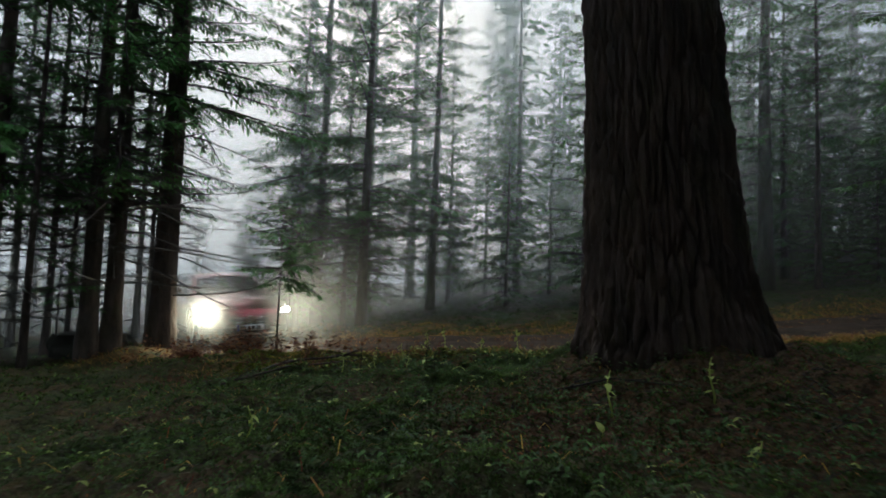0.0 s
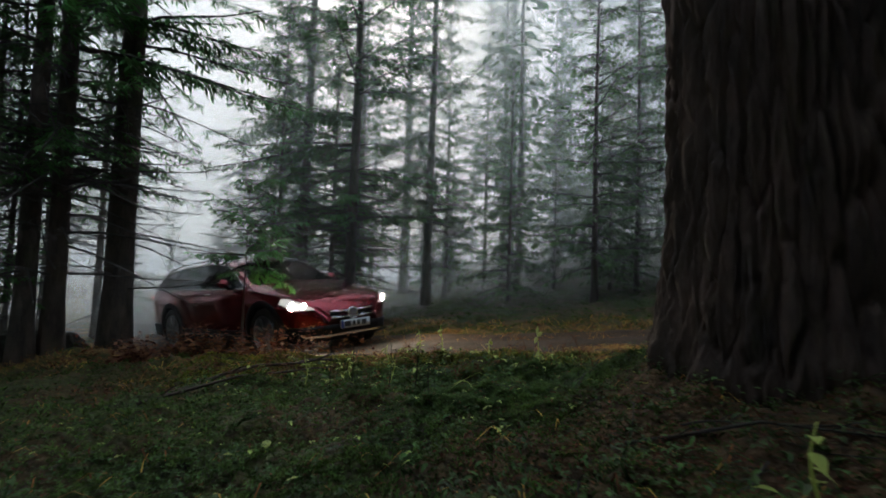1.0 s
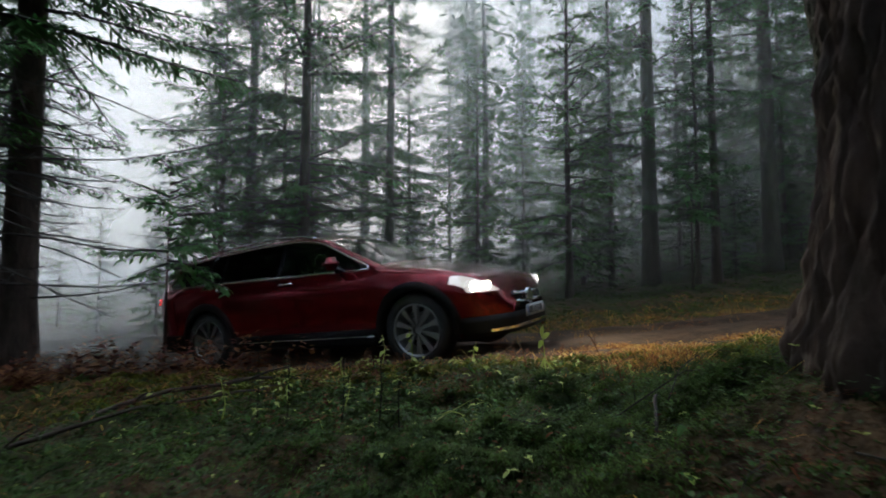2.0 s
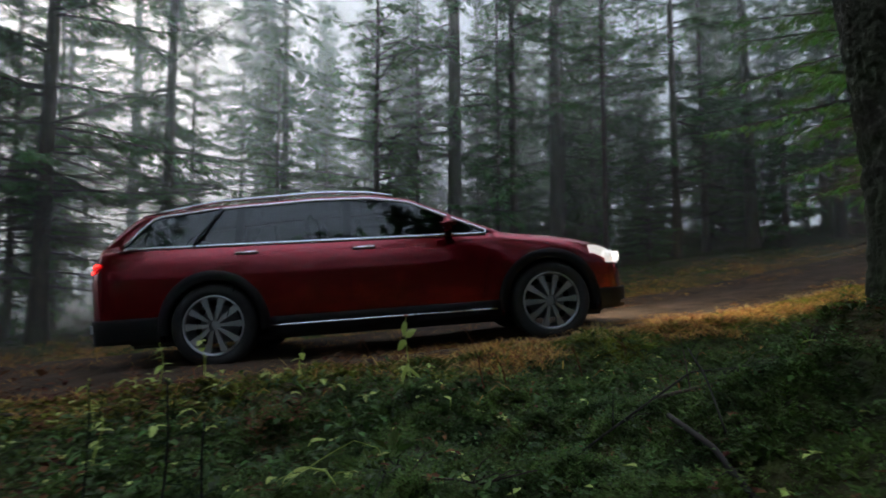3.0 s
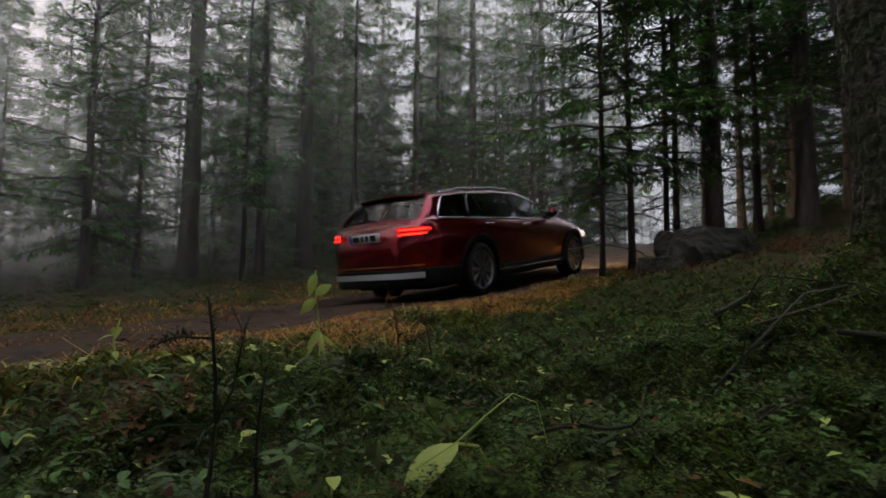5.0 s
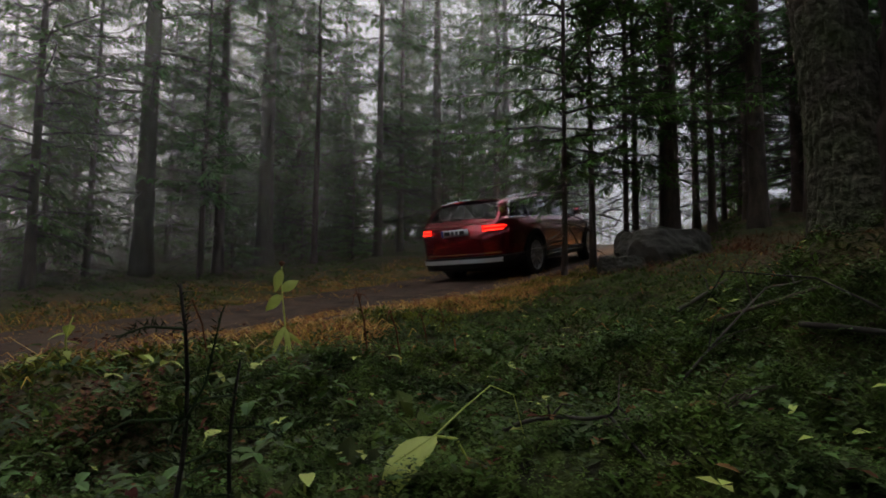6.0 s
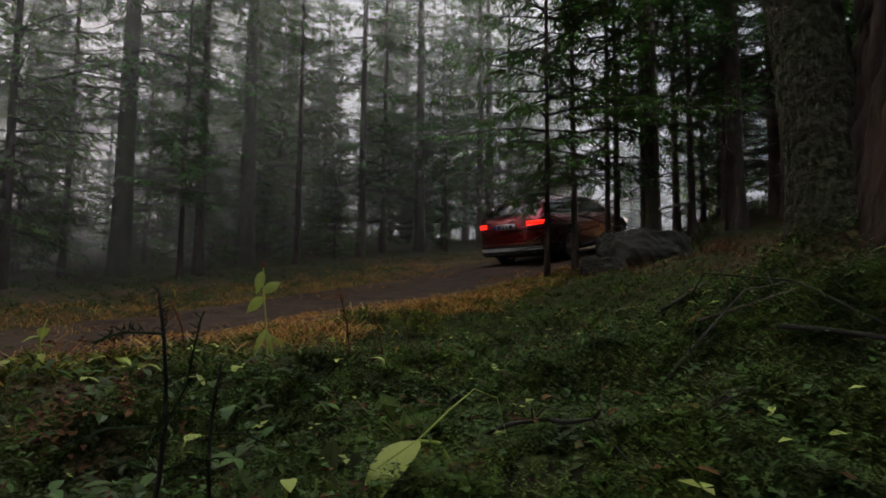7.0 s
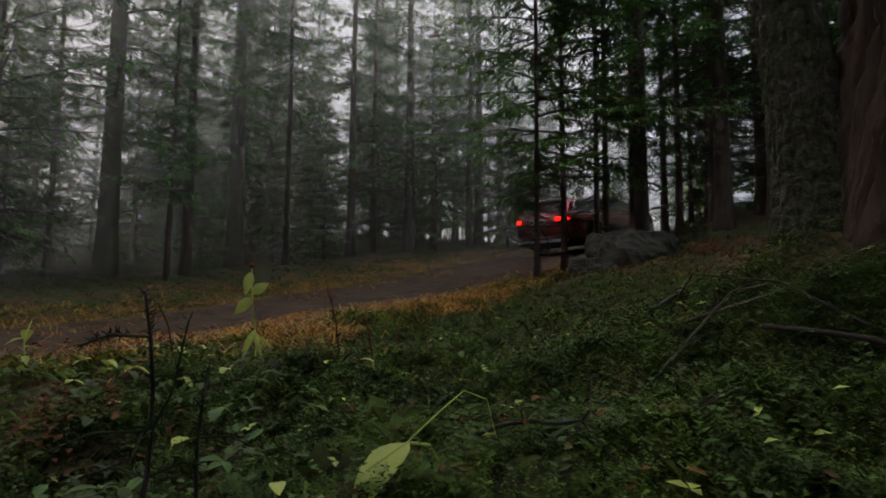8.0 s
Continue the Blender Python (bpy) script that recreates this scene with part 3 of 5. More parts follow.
roof_line = knots([(-2.70, 0.86), (-2.62, 0.93), (-2.56, 1.02), (-2.46, 1.09), (-2.16, 1.40), (-2.0, 1.425), (-1.5, 1.475), (-0.6, 1.51), (-0.1, 1.50), (0.25, 1.44),
                   (0.65, 1.25), (1.08, 1.055), (1.5, 1.0), (1.8, 0.945), (2.05, 0.875), (2.19, 0.80), (2.28, 0.68), (2.34, 0.50)])
half_width = knots([(-2.70, 0.42), (-2.63, 0.55), (-2.57, 0.70), (-2.48, 0.80), (-2.33, 0.87), (-2.05, 0.905), (-1.5, 0.925), (1.5, 0.925), (1.75, 0.91), (1.95, 0.87),
                    (2.1, 0.80), (2.2, 0.69), (2.27, 0.55), (2.32, 0.40)])
SILL = 0.25
FLANK = [(0.0, 0.925), (0.1, 0.950), (0.3, 0.970), (0.5, 0.986), (0.66, 0.997), (0.75, 1.0), (0.81, 0.994), (0.88, 0.975), (0.94, 0.950), (1.0, 0.915)]


def shoulder(y):
    return min(1.02 - 0.018 * y, roof_line(y) - 0.06)


def flank_x(y, z):
    s = shoulder(y)
    return half_width(y) * float(np.interp((z - SILL) / (s - SILL), [a for a, _ in FLANK], [b for _, b in FLANK]))


def section(y):
    """Half of the car's outline at y, from the middle of the floor to the middle of the roof."""
    w, s, top = half_width(y), shoulder(y), roof_line(y)
    pts = [(0.0, SILL), (w * 0.8, SILL)]
    pts += [(w * b, SILL + a * (s - SILL)) for a, b in FLANK]
    edge = max(s, top - 0.055)
    x0 = w * 0.915
    tall = edge - s
    u = min(1.0, max(0.0, (y + 2.24) / 0.62))
    head = s + max(0.0, min(tall - 0.03, 0.44 * (1 - (1 - u) ** 2)))
    for z in (head, (head + edge) / 2, edge):
        pts.append((x0 - (z - s) * 0.47, z))
    xe = pts[-1][0]
    for k in (0.88, 0.7, 0.5, 0.3, 0.12, 0.0):
        pts.append((xe * k, edge + (top - edge) * (1 - k ** 2.2)))
    return pts


BELT, HEAD, EDGE, PANE = 11, 12, 14, 15      # places in a section: belt, window head, roof edge, edge of the front and rear screens


def build_body():
    ys = [-2.66] + list(np.arange(-2.64, 2.315, 0.03)) + [2.32]
    rows = [section(y) for y in ys]
    n = len(rows[0])
    g = Geo()
    verts = [(sx * x, y, z) for sx in (1, -1) for y, r in zip(ys, rows) for x, z in r]
    half = len(ys) * n
    g.v = verts
    for sx in (0, 1):
        for j in range(len(ys) - 1):
            ym = (ys[j] + ys[j + 1]) / 2
            for i in range(n - 1):
                a, b = rows[j][i], rows[j + 1][i + 1]
                xm, zm = (a[0] + b[0]) / 2, (a[1] + b[1]) / 2
                if i == BELT and -2.22 < ym < 0.95 and rows[j][HEAD][1] - rows[j][BELT][1] > 0.012:
                    continue
                if i >= PANE and (0.30 < ym < 1.02 or -2.46 < ym < -2.17):
                    continue
                if xm > 0.45 and min(math.hypot(ym - 1.47, zm - 0.36), math.hypot(ym + 1.47, zm - 0.36)) < 0.425:
                    continue
                o = sx * half
                q = (o + j * n + i, o + j * n + i + 1, o + (j + 1) * n + i + 1, o + (j + 1) * n + i)
                g.f.append(q if sx else q[::-1])
    for j in (0, len(ys) - 1):
        g.f.append(tuple([j * n + i for i in range(n)] + [half + j * n + i for i in range(n - 2, 0, -1)]))
    me = g.done("body", M_PAINT, True)
    return me, ys, rows


def band(zs, ylist, off, mirror_end=True):
    """A strip that follows the flank round one end of the car, at heights zs."""
    g = Geo()
    right = []
    for y in ylist:
        right.append([(flank_x(y, z) + off, y + math.copysign(off * 0.6, y), z) for z in zs])
    line = right + [[(-x, y, z) for x, y, z in c] for c in right[::-1]] if mirror_end else right
    n = len(zs)
    g.add([p for c in line for p in c], [(j * n + i, (j + 1) * n + i, (j + 1) * n + i + 1, j * n + i + 1) for j in range(len(line) - 1) for i in range(n - 1)])
    return g


def thick(ob, depth):
    m = ob.modifiers.new("thickness", "SOLIDIFY")
    m.thickness, m.offset = depth, 1.0
    return ob


def flip(g):
    g.f = [f[::-1] for f in g.f]
    return g


def side_patch(y0, y1, low, high, off, sx, n=14, m=4):
    g = Geo()
    for y in np.linspace(y0, y1, n):
        a, b = low(y), high(y)
        for z in np.linspace(a, b, m):
            g.v.append((sx * (flank_x(y, z) + off), y, z))
    g.f = [(j * m + i, (j + 1) * m + i, (j + 1) * m + i + 1, j * m + i + 1) for j in range(n - 1) for i in range(m - 1)]
    return g


def pane_patch(ys, i0, i1, sx, lift):
    g = Geo()
    cols = [section(y) for y in ys]
    for c, y in zip(cols, ys):
        for i in range(i0, i1 + 1):
            g.v.append((sx * c[i][0], y, c[i][1] + lift))
    m = i1 - i0 + 1
    g.f = [(j * m + i, (j + 1) * m + i, (j + 1) * m + i + 1, j * m + i + 1) for j in range(len(ys) - 1) for i in range(m - 1)]
    return g


def rounded_block(x0, y0, z0, x1, y1, z1, r=0.04, lean=0.0):
    bm = bmesh.new()
    bmesh.ops.create_cube(bm, size=1.0)
    bmesh.ops.scale(bm, vec=(x1 - x0, y1 - y0, z1 - z0), verts=bm.verts)
    bmesh.ops.translate(bm, vec=((x0 + x1) / 2, (y0 + y1) / 2, (z0 + z1) / 2), verts=bm.verts)
    bmesh.ops.bevel(bm, geom=list(bm.edges), offset=r, segments=3, affect="EDGES")
    for v in bm.verts:
        v.co.y -= lean * (v.co.z - z0)
    me = bpy.data.meshes.new("block")
    bm.to_mesh(me)
    bm.free()
    me.polygons.foreach_set("use_smooth", [True] * len(me.polygons))
    return me


def block(name, parent, mat, dims, r=0.04, lean=0.0, label="", m=None):
    me = rounded_block(*dims, r, lean)
    me.materials.append(mat)
    return part(name, me, parent, label, m)


def build_wheel(car, name, x, y, sx):
    """A wheel whose axle is its own x axis; the outer face looks to +x."""
    hub = Geo()
    hub.lathe([(-0.10, 0.0), (-0.10, 0.17), (-0.085, 0.17), (-0.085, 0.07), (0.03, 0.06), (0.045, 0.03), (0.047, 0.0)], 20)
    wheel = part(name, hub.done("hub", M_ALLOY, True), car, m=pose(x, y, 0.36, 0, 0, 0 if sx > 0 else 180))
    t = Geo()
    t.lathe([(-0.11, 0.255), (-0.125, 0.29), (-0.12, 0.33), (-0.10, 0.355), (-0.05, 0.361), (0.05, 0.361), (0.088, 0.355), (0.11, 0.335), (0.118, 0.30), (0.105, 0.258), (-0.11, 0.255)], 48)
    part("tyre", t.done("tyre", M_RUBBER, True), wheel, "black road tyre")
    r = Geo()
    r.lathe([(-0.10, 0.225), (-0.10, 0.258), (0.098, 0.260), (0.107, 0.255), (0.105, 0.243), (0.085, 0.236), (-0.10, 0.225)], 48)
    part("rim", r.done("rim", M_ALLOY, True), wheel, "silver alloy rim")
    blade = Geo()
    blade.add([(0.020 + d, a, rr) for d in (0.0, 0.035) for rr, a in ((0.045, -0.012), (0.045, 0.012), (0.15, 0.019), (0.236, 0.030), (0.236, -0.030), (0.15, -0.019))],
              [(0, 1, 2, 5), (5, 2, 3, 4), (11, 8, 7, 6), (10, 9, 8, 11), (0, 6, 7, 1), (1, 7, 8, 2), (2, 8, 9, 3), (3, 9, 10, 4), (4, 10, 11, 5), (5, 11, 6, 0)])
    me = blade.done("spoke", M_ALLOY)
    for k in range(10):
        part("spoke", me, wheel, m=pose(0.035, 0, 0, 36 * k))
    return wheel


def build_car():
    car = tagged(new("estate_car"), "dark red estate car with black cladding driving on the track", "car")
    me, ys, rows = build_body()
    body = part("body", me, car, "dark red metallic body shell")
    # panes
    for sx in (1, -1):
        for nm, y0, y1 in (("front_window", -0.28, 0.90), ("rear_window", -1.22, -0.34), ("quarter_window", -2.20, -1.28)):
            g = pane_patch(np.linspace(y0, y1, 24), BELT, HEAD, sx, 0.0)
            part(nm, (g if sx > 0 else flip(g)).done(nm, M_GLASS, True), car, "dark tinted side glass")
        for nm, y0, y1 in (("pillar", -0.345, -0.275), ("pillar", -1.285, -1.215)):
            g = pane_patch(np.linspace(y0, y1, 4), BELT, HEAD, sx, 0.0)
            part(nm, (g if sx > 0 else flip(g)).done(nm, M_BLACK, True), car, "gloss black window pillar")
        slant = [section(-1.30 - 0.16 * k) for k in (0.0, 0.33, 0.67, 1.0)]
        d = Geo()
        d.tube([(sx * (c[BELT][0] + (c[HEAD][0] - c[BELT][0]) * k + 0.003), -1.62 + 0.20 * k, c[BELT][1] + (c[HEAD][1] - c[BELT][1]) * k) for c, k in zip(slant, (0.0, 0.33, 0.67, 1.0))], [0.022] * 4, 6)
        part("pillar", d.done("pillar", M_BLACK, True), car, "slanted black window divider")
        # bright trim round the side glass
        arc = [(sx * (section(y)[HEAD][0] + 0.004), y, section(y)[HEAD][1]) for y in np.linspace(-2.22, 0.93, 60)]
        belt = [(sx * (section(y)[BELT][0] + 0.006), y, section(y)[BELT][1]) for y in np.linspace(0.93, -2.22, 40)]
        g = Geo()
        g.tube(arc + belt, [0.014] * 60 + [0.015] * 40, 6)
        part("window_trim", g.done("window_trim", M_CHROME, True), car, "polished chrome window surround")
        rail = [(sx * (section(y)[EDGE][0] - 0.03), y, roof_line(y) - 0.034 + 0.026 * min(1, 4 * k, 4 * (1 - k))) for k, y in zip(np.linspace(0, 1, 26), np.linspace(-1.98, 0.12, 26))]
        g = Geo()
        g.tube(rail, [0.014] * 26, 8)
        part("roof_rail", g.done("roof_rail", M_CHROME, True), car, "satin aluminium roof rail")
        # flank
        for y0, y1, nm in ((-1.02, 1.02, "sill_cladding"),):
            g = side_patch(y0, y1, lambda y: SILL - 0.01, lambda y: 0.40, 0.012, sx, 20, 5)
            thick(part(nm, (g if sx > 0 else flip(g)).done(nm, M_CLAD, True), car, "matt black sill cladding"), 0.008)
        g = Geo()
        g.tube([(sx * (flank_x(y, 0.325) + 0.022), y, 0.325) for y in np.linspace(-1.0, 0.98, 20)], [0.008] * 20, 6)
        part("sill_trim", g.done("sill_trim", M_CHROME, True), car, "chrome sill strip")
        for cy in (1.47, -1.47):
            g = Geo()
            N = 36
            for k in range(N + 1):
                a = radians(-8 + 196 * k / N)
                for rr, d in ((0.385, -0.03), (0.39, 0.018), (0.46, 0.022), (0.472, 0.004)):
                    yy, zz = cy + rr * math.cos(a), 0.36 + rr * math.sin(a)
                    g.v.append((sx * (flank_x(yy, max(SILL, min(zz, shoulder(yy) - 0.02))) + d), yy, zz))
            g.f = [(k * 4 + i, k * 4 + i + 1, (k + 1) * 4 + i + 1, (k + 1) * 4 + i) for k in range(N) for i in range(3)]
            part("wheel_arch", (flip(g) if sx < 0 else g).done("wheel_arch", M_CLAD, True), car, "matt black wheel arch cladding")
            g = Geo()
            g.v = [(sx * x, cy + 0.44 * math.cos(radians(a)), 0.36 + 0.44 * math.sin(radians(a))) for a in range(-15, 196, 15) for x in (0.52, 0.90)]
            g.f = [(2 * k, 2 * k + 1, 2 * k + 3, 2 * k + 2) for k in range(14)] + [tuple(2 * k for k in range(15))]
            part("wheel_housing", g.done("wheel_housing", M_CLAD), car)
        for y, z in ((-0.16, 0.945), (-1.17, 0.965)):
            x = sx * (flank_x(y, z) + 0.018)
            h = Geo()
            h.tube([(x - sx * 0.02, y - 0.105, z - 0.004), (x, y - 0.085, z), (x, y + 0.085, z), (x - sx * 0.02, y + 0.105, z - 0.004)], [0.008, 0.013, 0.013, 0.008], 8)
            part("door_handle", h.done("door_handle", M_CHROME, True), car, "chrome door handle")
        for y0, y1 in ((0.98, 0.86), (-0.28, -0.30), (-1.18, -1.36)):
            s = Geo()
            s.tube([(sx * (flank_x(y, z) - 0.0015), y, z) for y, z in zip(np.linspace(y0, y1, 12)[::-1] if y0 > 0 else np.linspace(y1, y0, 12), np.linspace(0.42, 1.0, 12))], [0.0045] * 12, 4)
            part("door_gap", s.done("door_gap", M_BLACK), car)
        # mirror
        mir = block("mirror", car, M_PAINT, (0.885 if sx > 0 else -1.09, 0.50, 1.035, 1.09 if sx > 0 else -0.885, 0.66, 1.165), 0.05, 0.0, "body-coloured door mirror")
        block("mirror_foot", car, M_BLACK, (0.82 if sx > 0 else -0.95, 0.55, 1.0, 0.95 if sx > 0 else -0.82, 0.63, 1.06), 0.02)
        # lamps
        g = side_patch(1.86, 2.235, lambda y: 0.765 - 0.10 * smooth(1.85, 2.15, y), lambda y: min(0.84 - 0.05 * smooth(1.9, 2.2, y), shoulder(y) - 0.005), 0.008, sx, 18, 5)
        lamp = part("headlight", (g if sx > 0 else flip(g)).done("headlight", M_HEAD_DIM, True), car, "bright clear headlight")
        for y, rad in ((2.05, 0.052), (2.155, 0.042)):
            z = 0.725
            b = Geo()
            b.lathe([(0.022, 0.0), (0.018, rad * 0.55), (0.008, rad * 0.9), (-0.004, rad)], 16)
            part("lens", b.done("lens", M_HEAD, True), lamp, "glowing headlight lens", pose(sx * (flank_x(y, z) + 0.004), y + 0.006, z, 0, 0, 90 - sx * 10))
            # added tube, closed behind, that holds the lens light forward; glows weakly itself
            c = Geo()
            c.lathe([(-0.03, 0.0), (-0.03, rad * 1.02), (0.034, rad * 1.06), (0.034, rad * 1.12), (-0.034, rad * 1.12), (-0.034, 0.0)], 18)
            part("bezel", c.done("bezel", M_HEAD_DIM, True), lamp, "added glowing shroud keeping the lens light forward", pose(sx * (flank_x(y, z) + 0.004), y + 0.006, z, 0, 0, 90 - sx * 10))
        g = side_patch(-2.40, -2.645, lambda y: 0.865 + 0.055 * smooth(-2.52, -2.39, y), lambda y: 0.965 - 0.02 * smooth(-2.5, -2.39, y), 0.010, sx, 18, 5)
        tail = part("tail_light", (flip(g) if sx > 0 else g).done("tail_light", M_TAIL_DIM, True), car, "glowing red tail light")
        for z0, z1 in ((0.876, 0.888), (0.930, 0.945)):
            g = side_patch(-2.47 if z0 < 0.9 else -2.42, -2.64, lambda y: z0 + 0.008 * smooth(-2.55, -2.4, y), lambda y: z1, 0.016, sx, 16, 3)
            part("light_bar", (flip(g) if sx > 0 else g).done("light_bar", M_TAIL, True), tail)
    # screens
    for nm, y0, y1 in (("windscreen", 0.30, 1.02), ("rear_screen", -2.46, -2.17)):
        g = Geo()
        for sx in (1, -1):
            h = pane_patch(np.linspace(y0, y1, 16), PANE, PANE + 5, sx, 0.002)
            g.add(h.v, h.f if sx > 0 else [f[::-1] for f in h.f])
        part(nm, g.done(nm, M_CLEAR if nm == "windscreen" else M_GLASS, True), car, "curved clear windscreen" if nm == "windscreen" else "dark tinted rear screen")
    sp = Geo()
    for k in (-1, -0.5, 0, 0.5, 1):
        sp.v += [(k * 0.55, -1.98, 1.432 - 0.02 * k * k), (k * 0.55, -2.23 + 0.05 * k * k, 1.408 - 0.02 * k * k), (k * 0.55, -2.22 + 0.05 * k * k, 1.388 - 0.02 * k * k), (k * 0.55, -2.1, 1.375 - 0.02 * k * k)]
    sp.f = [(j * 4 + i, (j + 1) * 4 + i, (j + 1) * 4 + (i + 1) % 4, j * 4 + (i + 1) % 4) for j in range(4) for i in range(4)] + [(0, 1, 2, 3), (19, 18, 17, 16)]
    part("roof_spoiler", sp.done("roof_spoiler", M_PAINT), car, "small roof spoiler over the rear screen")
    wp = Geo()
    wp.tube([(0.02, -2.475, 1.10), (-0.2, -2.46, 1.115), (-0.42, -2.45, 1.12)], [0.012, 0.009, 0.006], 5)
    part("wiper", wp.done("wiper", M_BLACK), car, "black rear wiper")
    # rear end
    yr = list(np.linspace(-1.92, -2.655, 22))
    thick(part("rear_bumper", band([SILL, 0.30, 0.38, 0.44, 0.465], yr, 0.014).done("rear_bumper", M_CLAD, True), car, "black lower rear bumper"), 0.006)
    part("skid_plate", band([0.355, 0.385, 0.425], list(np.linspace(-2.50, -2.655, 10)), 0.030).done("skid_plate", M_SILVER, True), car, "satin silver skid plate")
    part("bumper_trim", band([0.50, 0.515], list(np.linspace(-2.5, -2.655, 10)), 0.012).done("bumper_trim", M_CHROME, True), car, "thin chrome bumper strip")
    part("tailgate_trim", band([0.985, 1.0], list(np.linspace(-2.60, -2.655, 6)), 0.02).done("tailgate_trim", M_CHROME, True), car, "chrome tailgate strip")
    plate(car, -2.70, 0.875, 180)
    # front end
    yf = list(np.linspace(1.93, 2.318, 20))
    thick(part("front_bumper", band([SILL, 0.30, 0.38, 0.44], yf, 0.012).done("front_bumper", M_CLAD, True), car, "black lower front bumper"), 0.006)
    part("chin_trim", band([0.285, 0.30, 0.315], list(np.linspace(2.16, 2.318, 10)), 0.03).done("chin_trim", M_CHROME, True), car, "chrome strip under the front bumper")
    gr = block("grille", car, M_BLACK, (-0.40, 2.26, 0.47, 0.40, 2.34, 0.66), 0.03, 0.25, "black grille with two bright bars")
    for z in (0.525, 0.61):
        for s in (1, -1):
            t = Geo()
            t.tube([(s * 0.09, 2.347 - (z - 0.47) * 0.25, z), (s * 0.37, 2.335 - (z - 0.47) * 0.25, z + 0.012)], [0.016, 0.012], 6)
            part("grille_bar", t.done("grille_bar", M_CHROME, True), gr, "chrome grille bar")
    e = Geo()
    e.lathe([(-0.02, 0.0), (-0.02, 0.085), (0.0, 0.09), (0.012, 0.08), (0.006, 0.06), (0.012, 0.0)], 24)
    part("badge", e.done("badge", M_CHROME, True), gr, "round chrome badge", pose(0, 2.325, 0.57, 0, 0, 90))
    plate(car, 2.375, 0.43, 0)
    # cabin
    for x in (0.38, -0.38):
        block("front_seat", car, M_TRIM, (x - 0.25, -0.55, 0.45, x + 0.25, 0.05, 0.62), 0.06)
        block("seat_back", car, M_TRIM, (x - 0.24, -0.62, 0.58, x + 0.24, -0.46, 1.12), 0.06, 0.25)
        block("headrest", car, M_TRIM, (x - 0.13, -0.74, 1.14, x + 0.13, -0.63, 1.32), 0.04)
    block("rear_bench", car, M_TRIM, (-0.66, -1.55, 0.45, 0.66, -0.95, 0.64), 0.06)
    block("rear_backrest", car, M_TRIM, (-0.66, -1.62, 0.6, 0.66, -1.45, 1.12), 0.06, 0.2)
    block("dashboard", car, M_TRIM, (-0.72, 0.55, 0.62, 0.72, 1.0, 0.98), 0.07)
    sw = Geo()
    ring = [(-0.38 + 0.18 * math.cos(a), 0.42 + 0.07 * math.sin(a), 0.95 + 0.165 * math.sin(a)) for a in np.linspace(0, 6.283, 25)]
    sw.tube(ring, [0.014] * 25, 6, False)
    part("steering_wheel", sw.done("steering_wheel", M_TRIM, True), car)
    block("underbody", car, M_CLAD, (-0.62, -2.3, 0.19, 0.62, 2.05, 0.27), 0.03)
    wheels = [build_wheel(car, "wheel", sx * 0.80, y, sx) for y in (1.47, -1.47) for sx in (1, -1)]
    return car, wheels


def plate(car, y, z, yaw):
    p = block("number_plate", car, M_PLATE, (-0.26, -0.008, -0.057, 0.26, 0.008, 0.057), 0.005, 0, "white number plate with unreadable dark bars", pose(0, y, z, -6 if yaw else 0, 0, yaw))
    f = 0.009
    g = Geo()
    g.box(-0.258 if not yaw else -0.258, f, -0.054, -0.215, f + 0.002, 0.054)
    part("blue_field", g.done("blue_field", M_BLUE), p, m=pose(0, 0, 0, 0, 0, 0) @ Matrix.Diagonal((-1, 1, 1, 1)))
    for x0, x1 in ((-0.19, -0.10), (-0.07, -0.02), (0.01, 0.06), (0.09, 0.20)):
        b = Geo()
        b.box(x0, f, -0.035, x1, f + 0.002, 0.035)
        part("bar", b.done("bar", M_INK), p)
    return p


CAR, WHEELS = build_car()


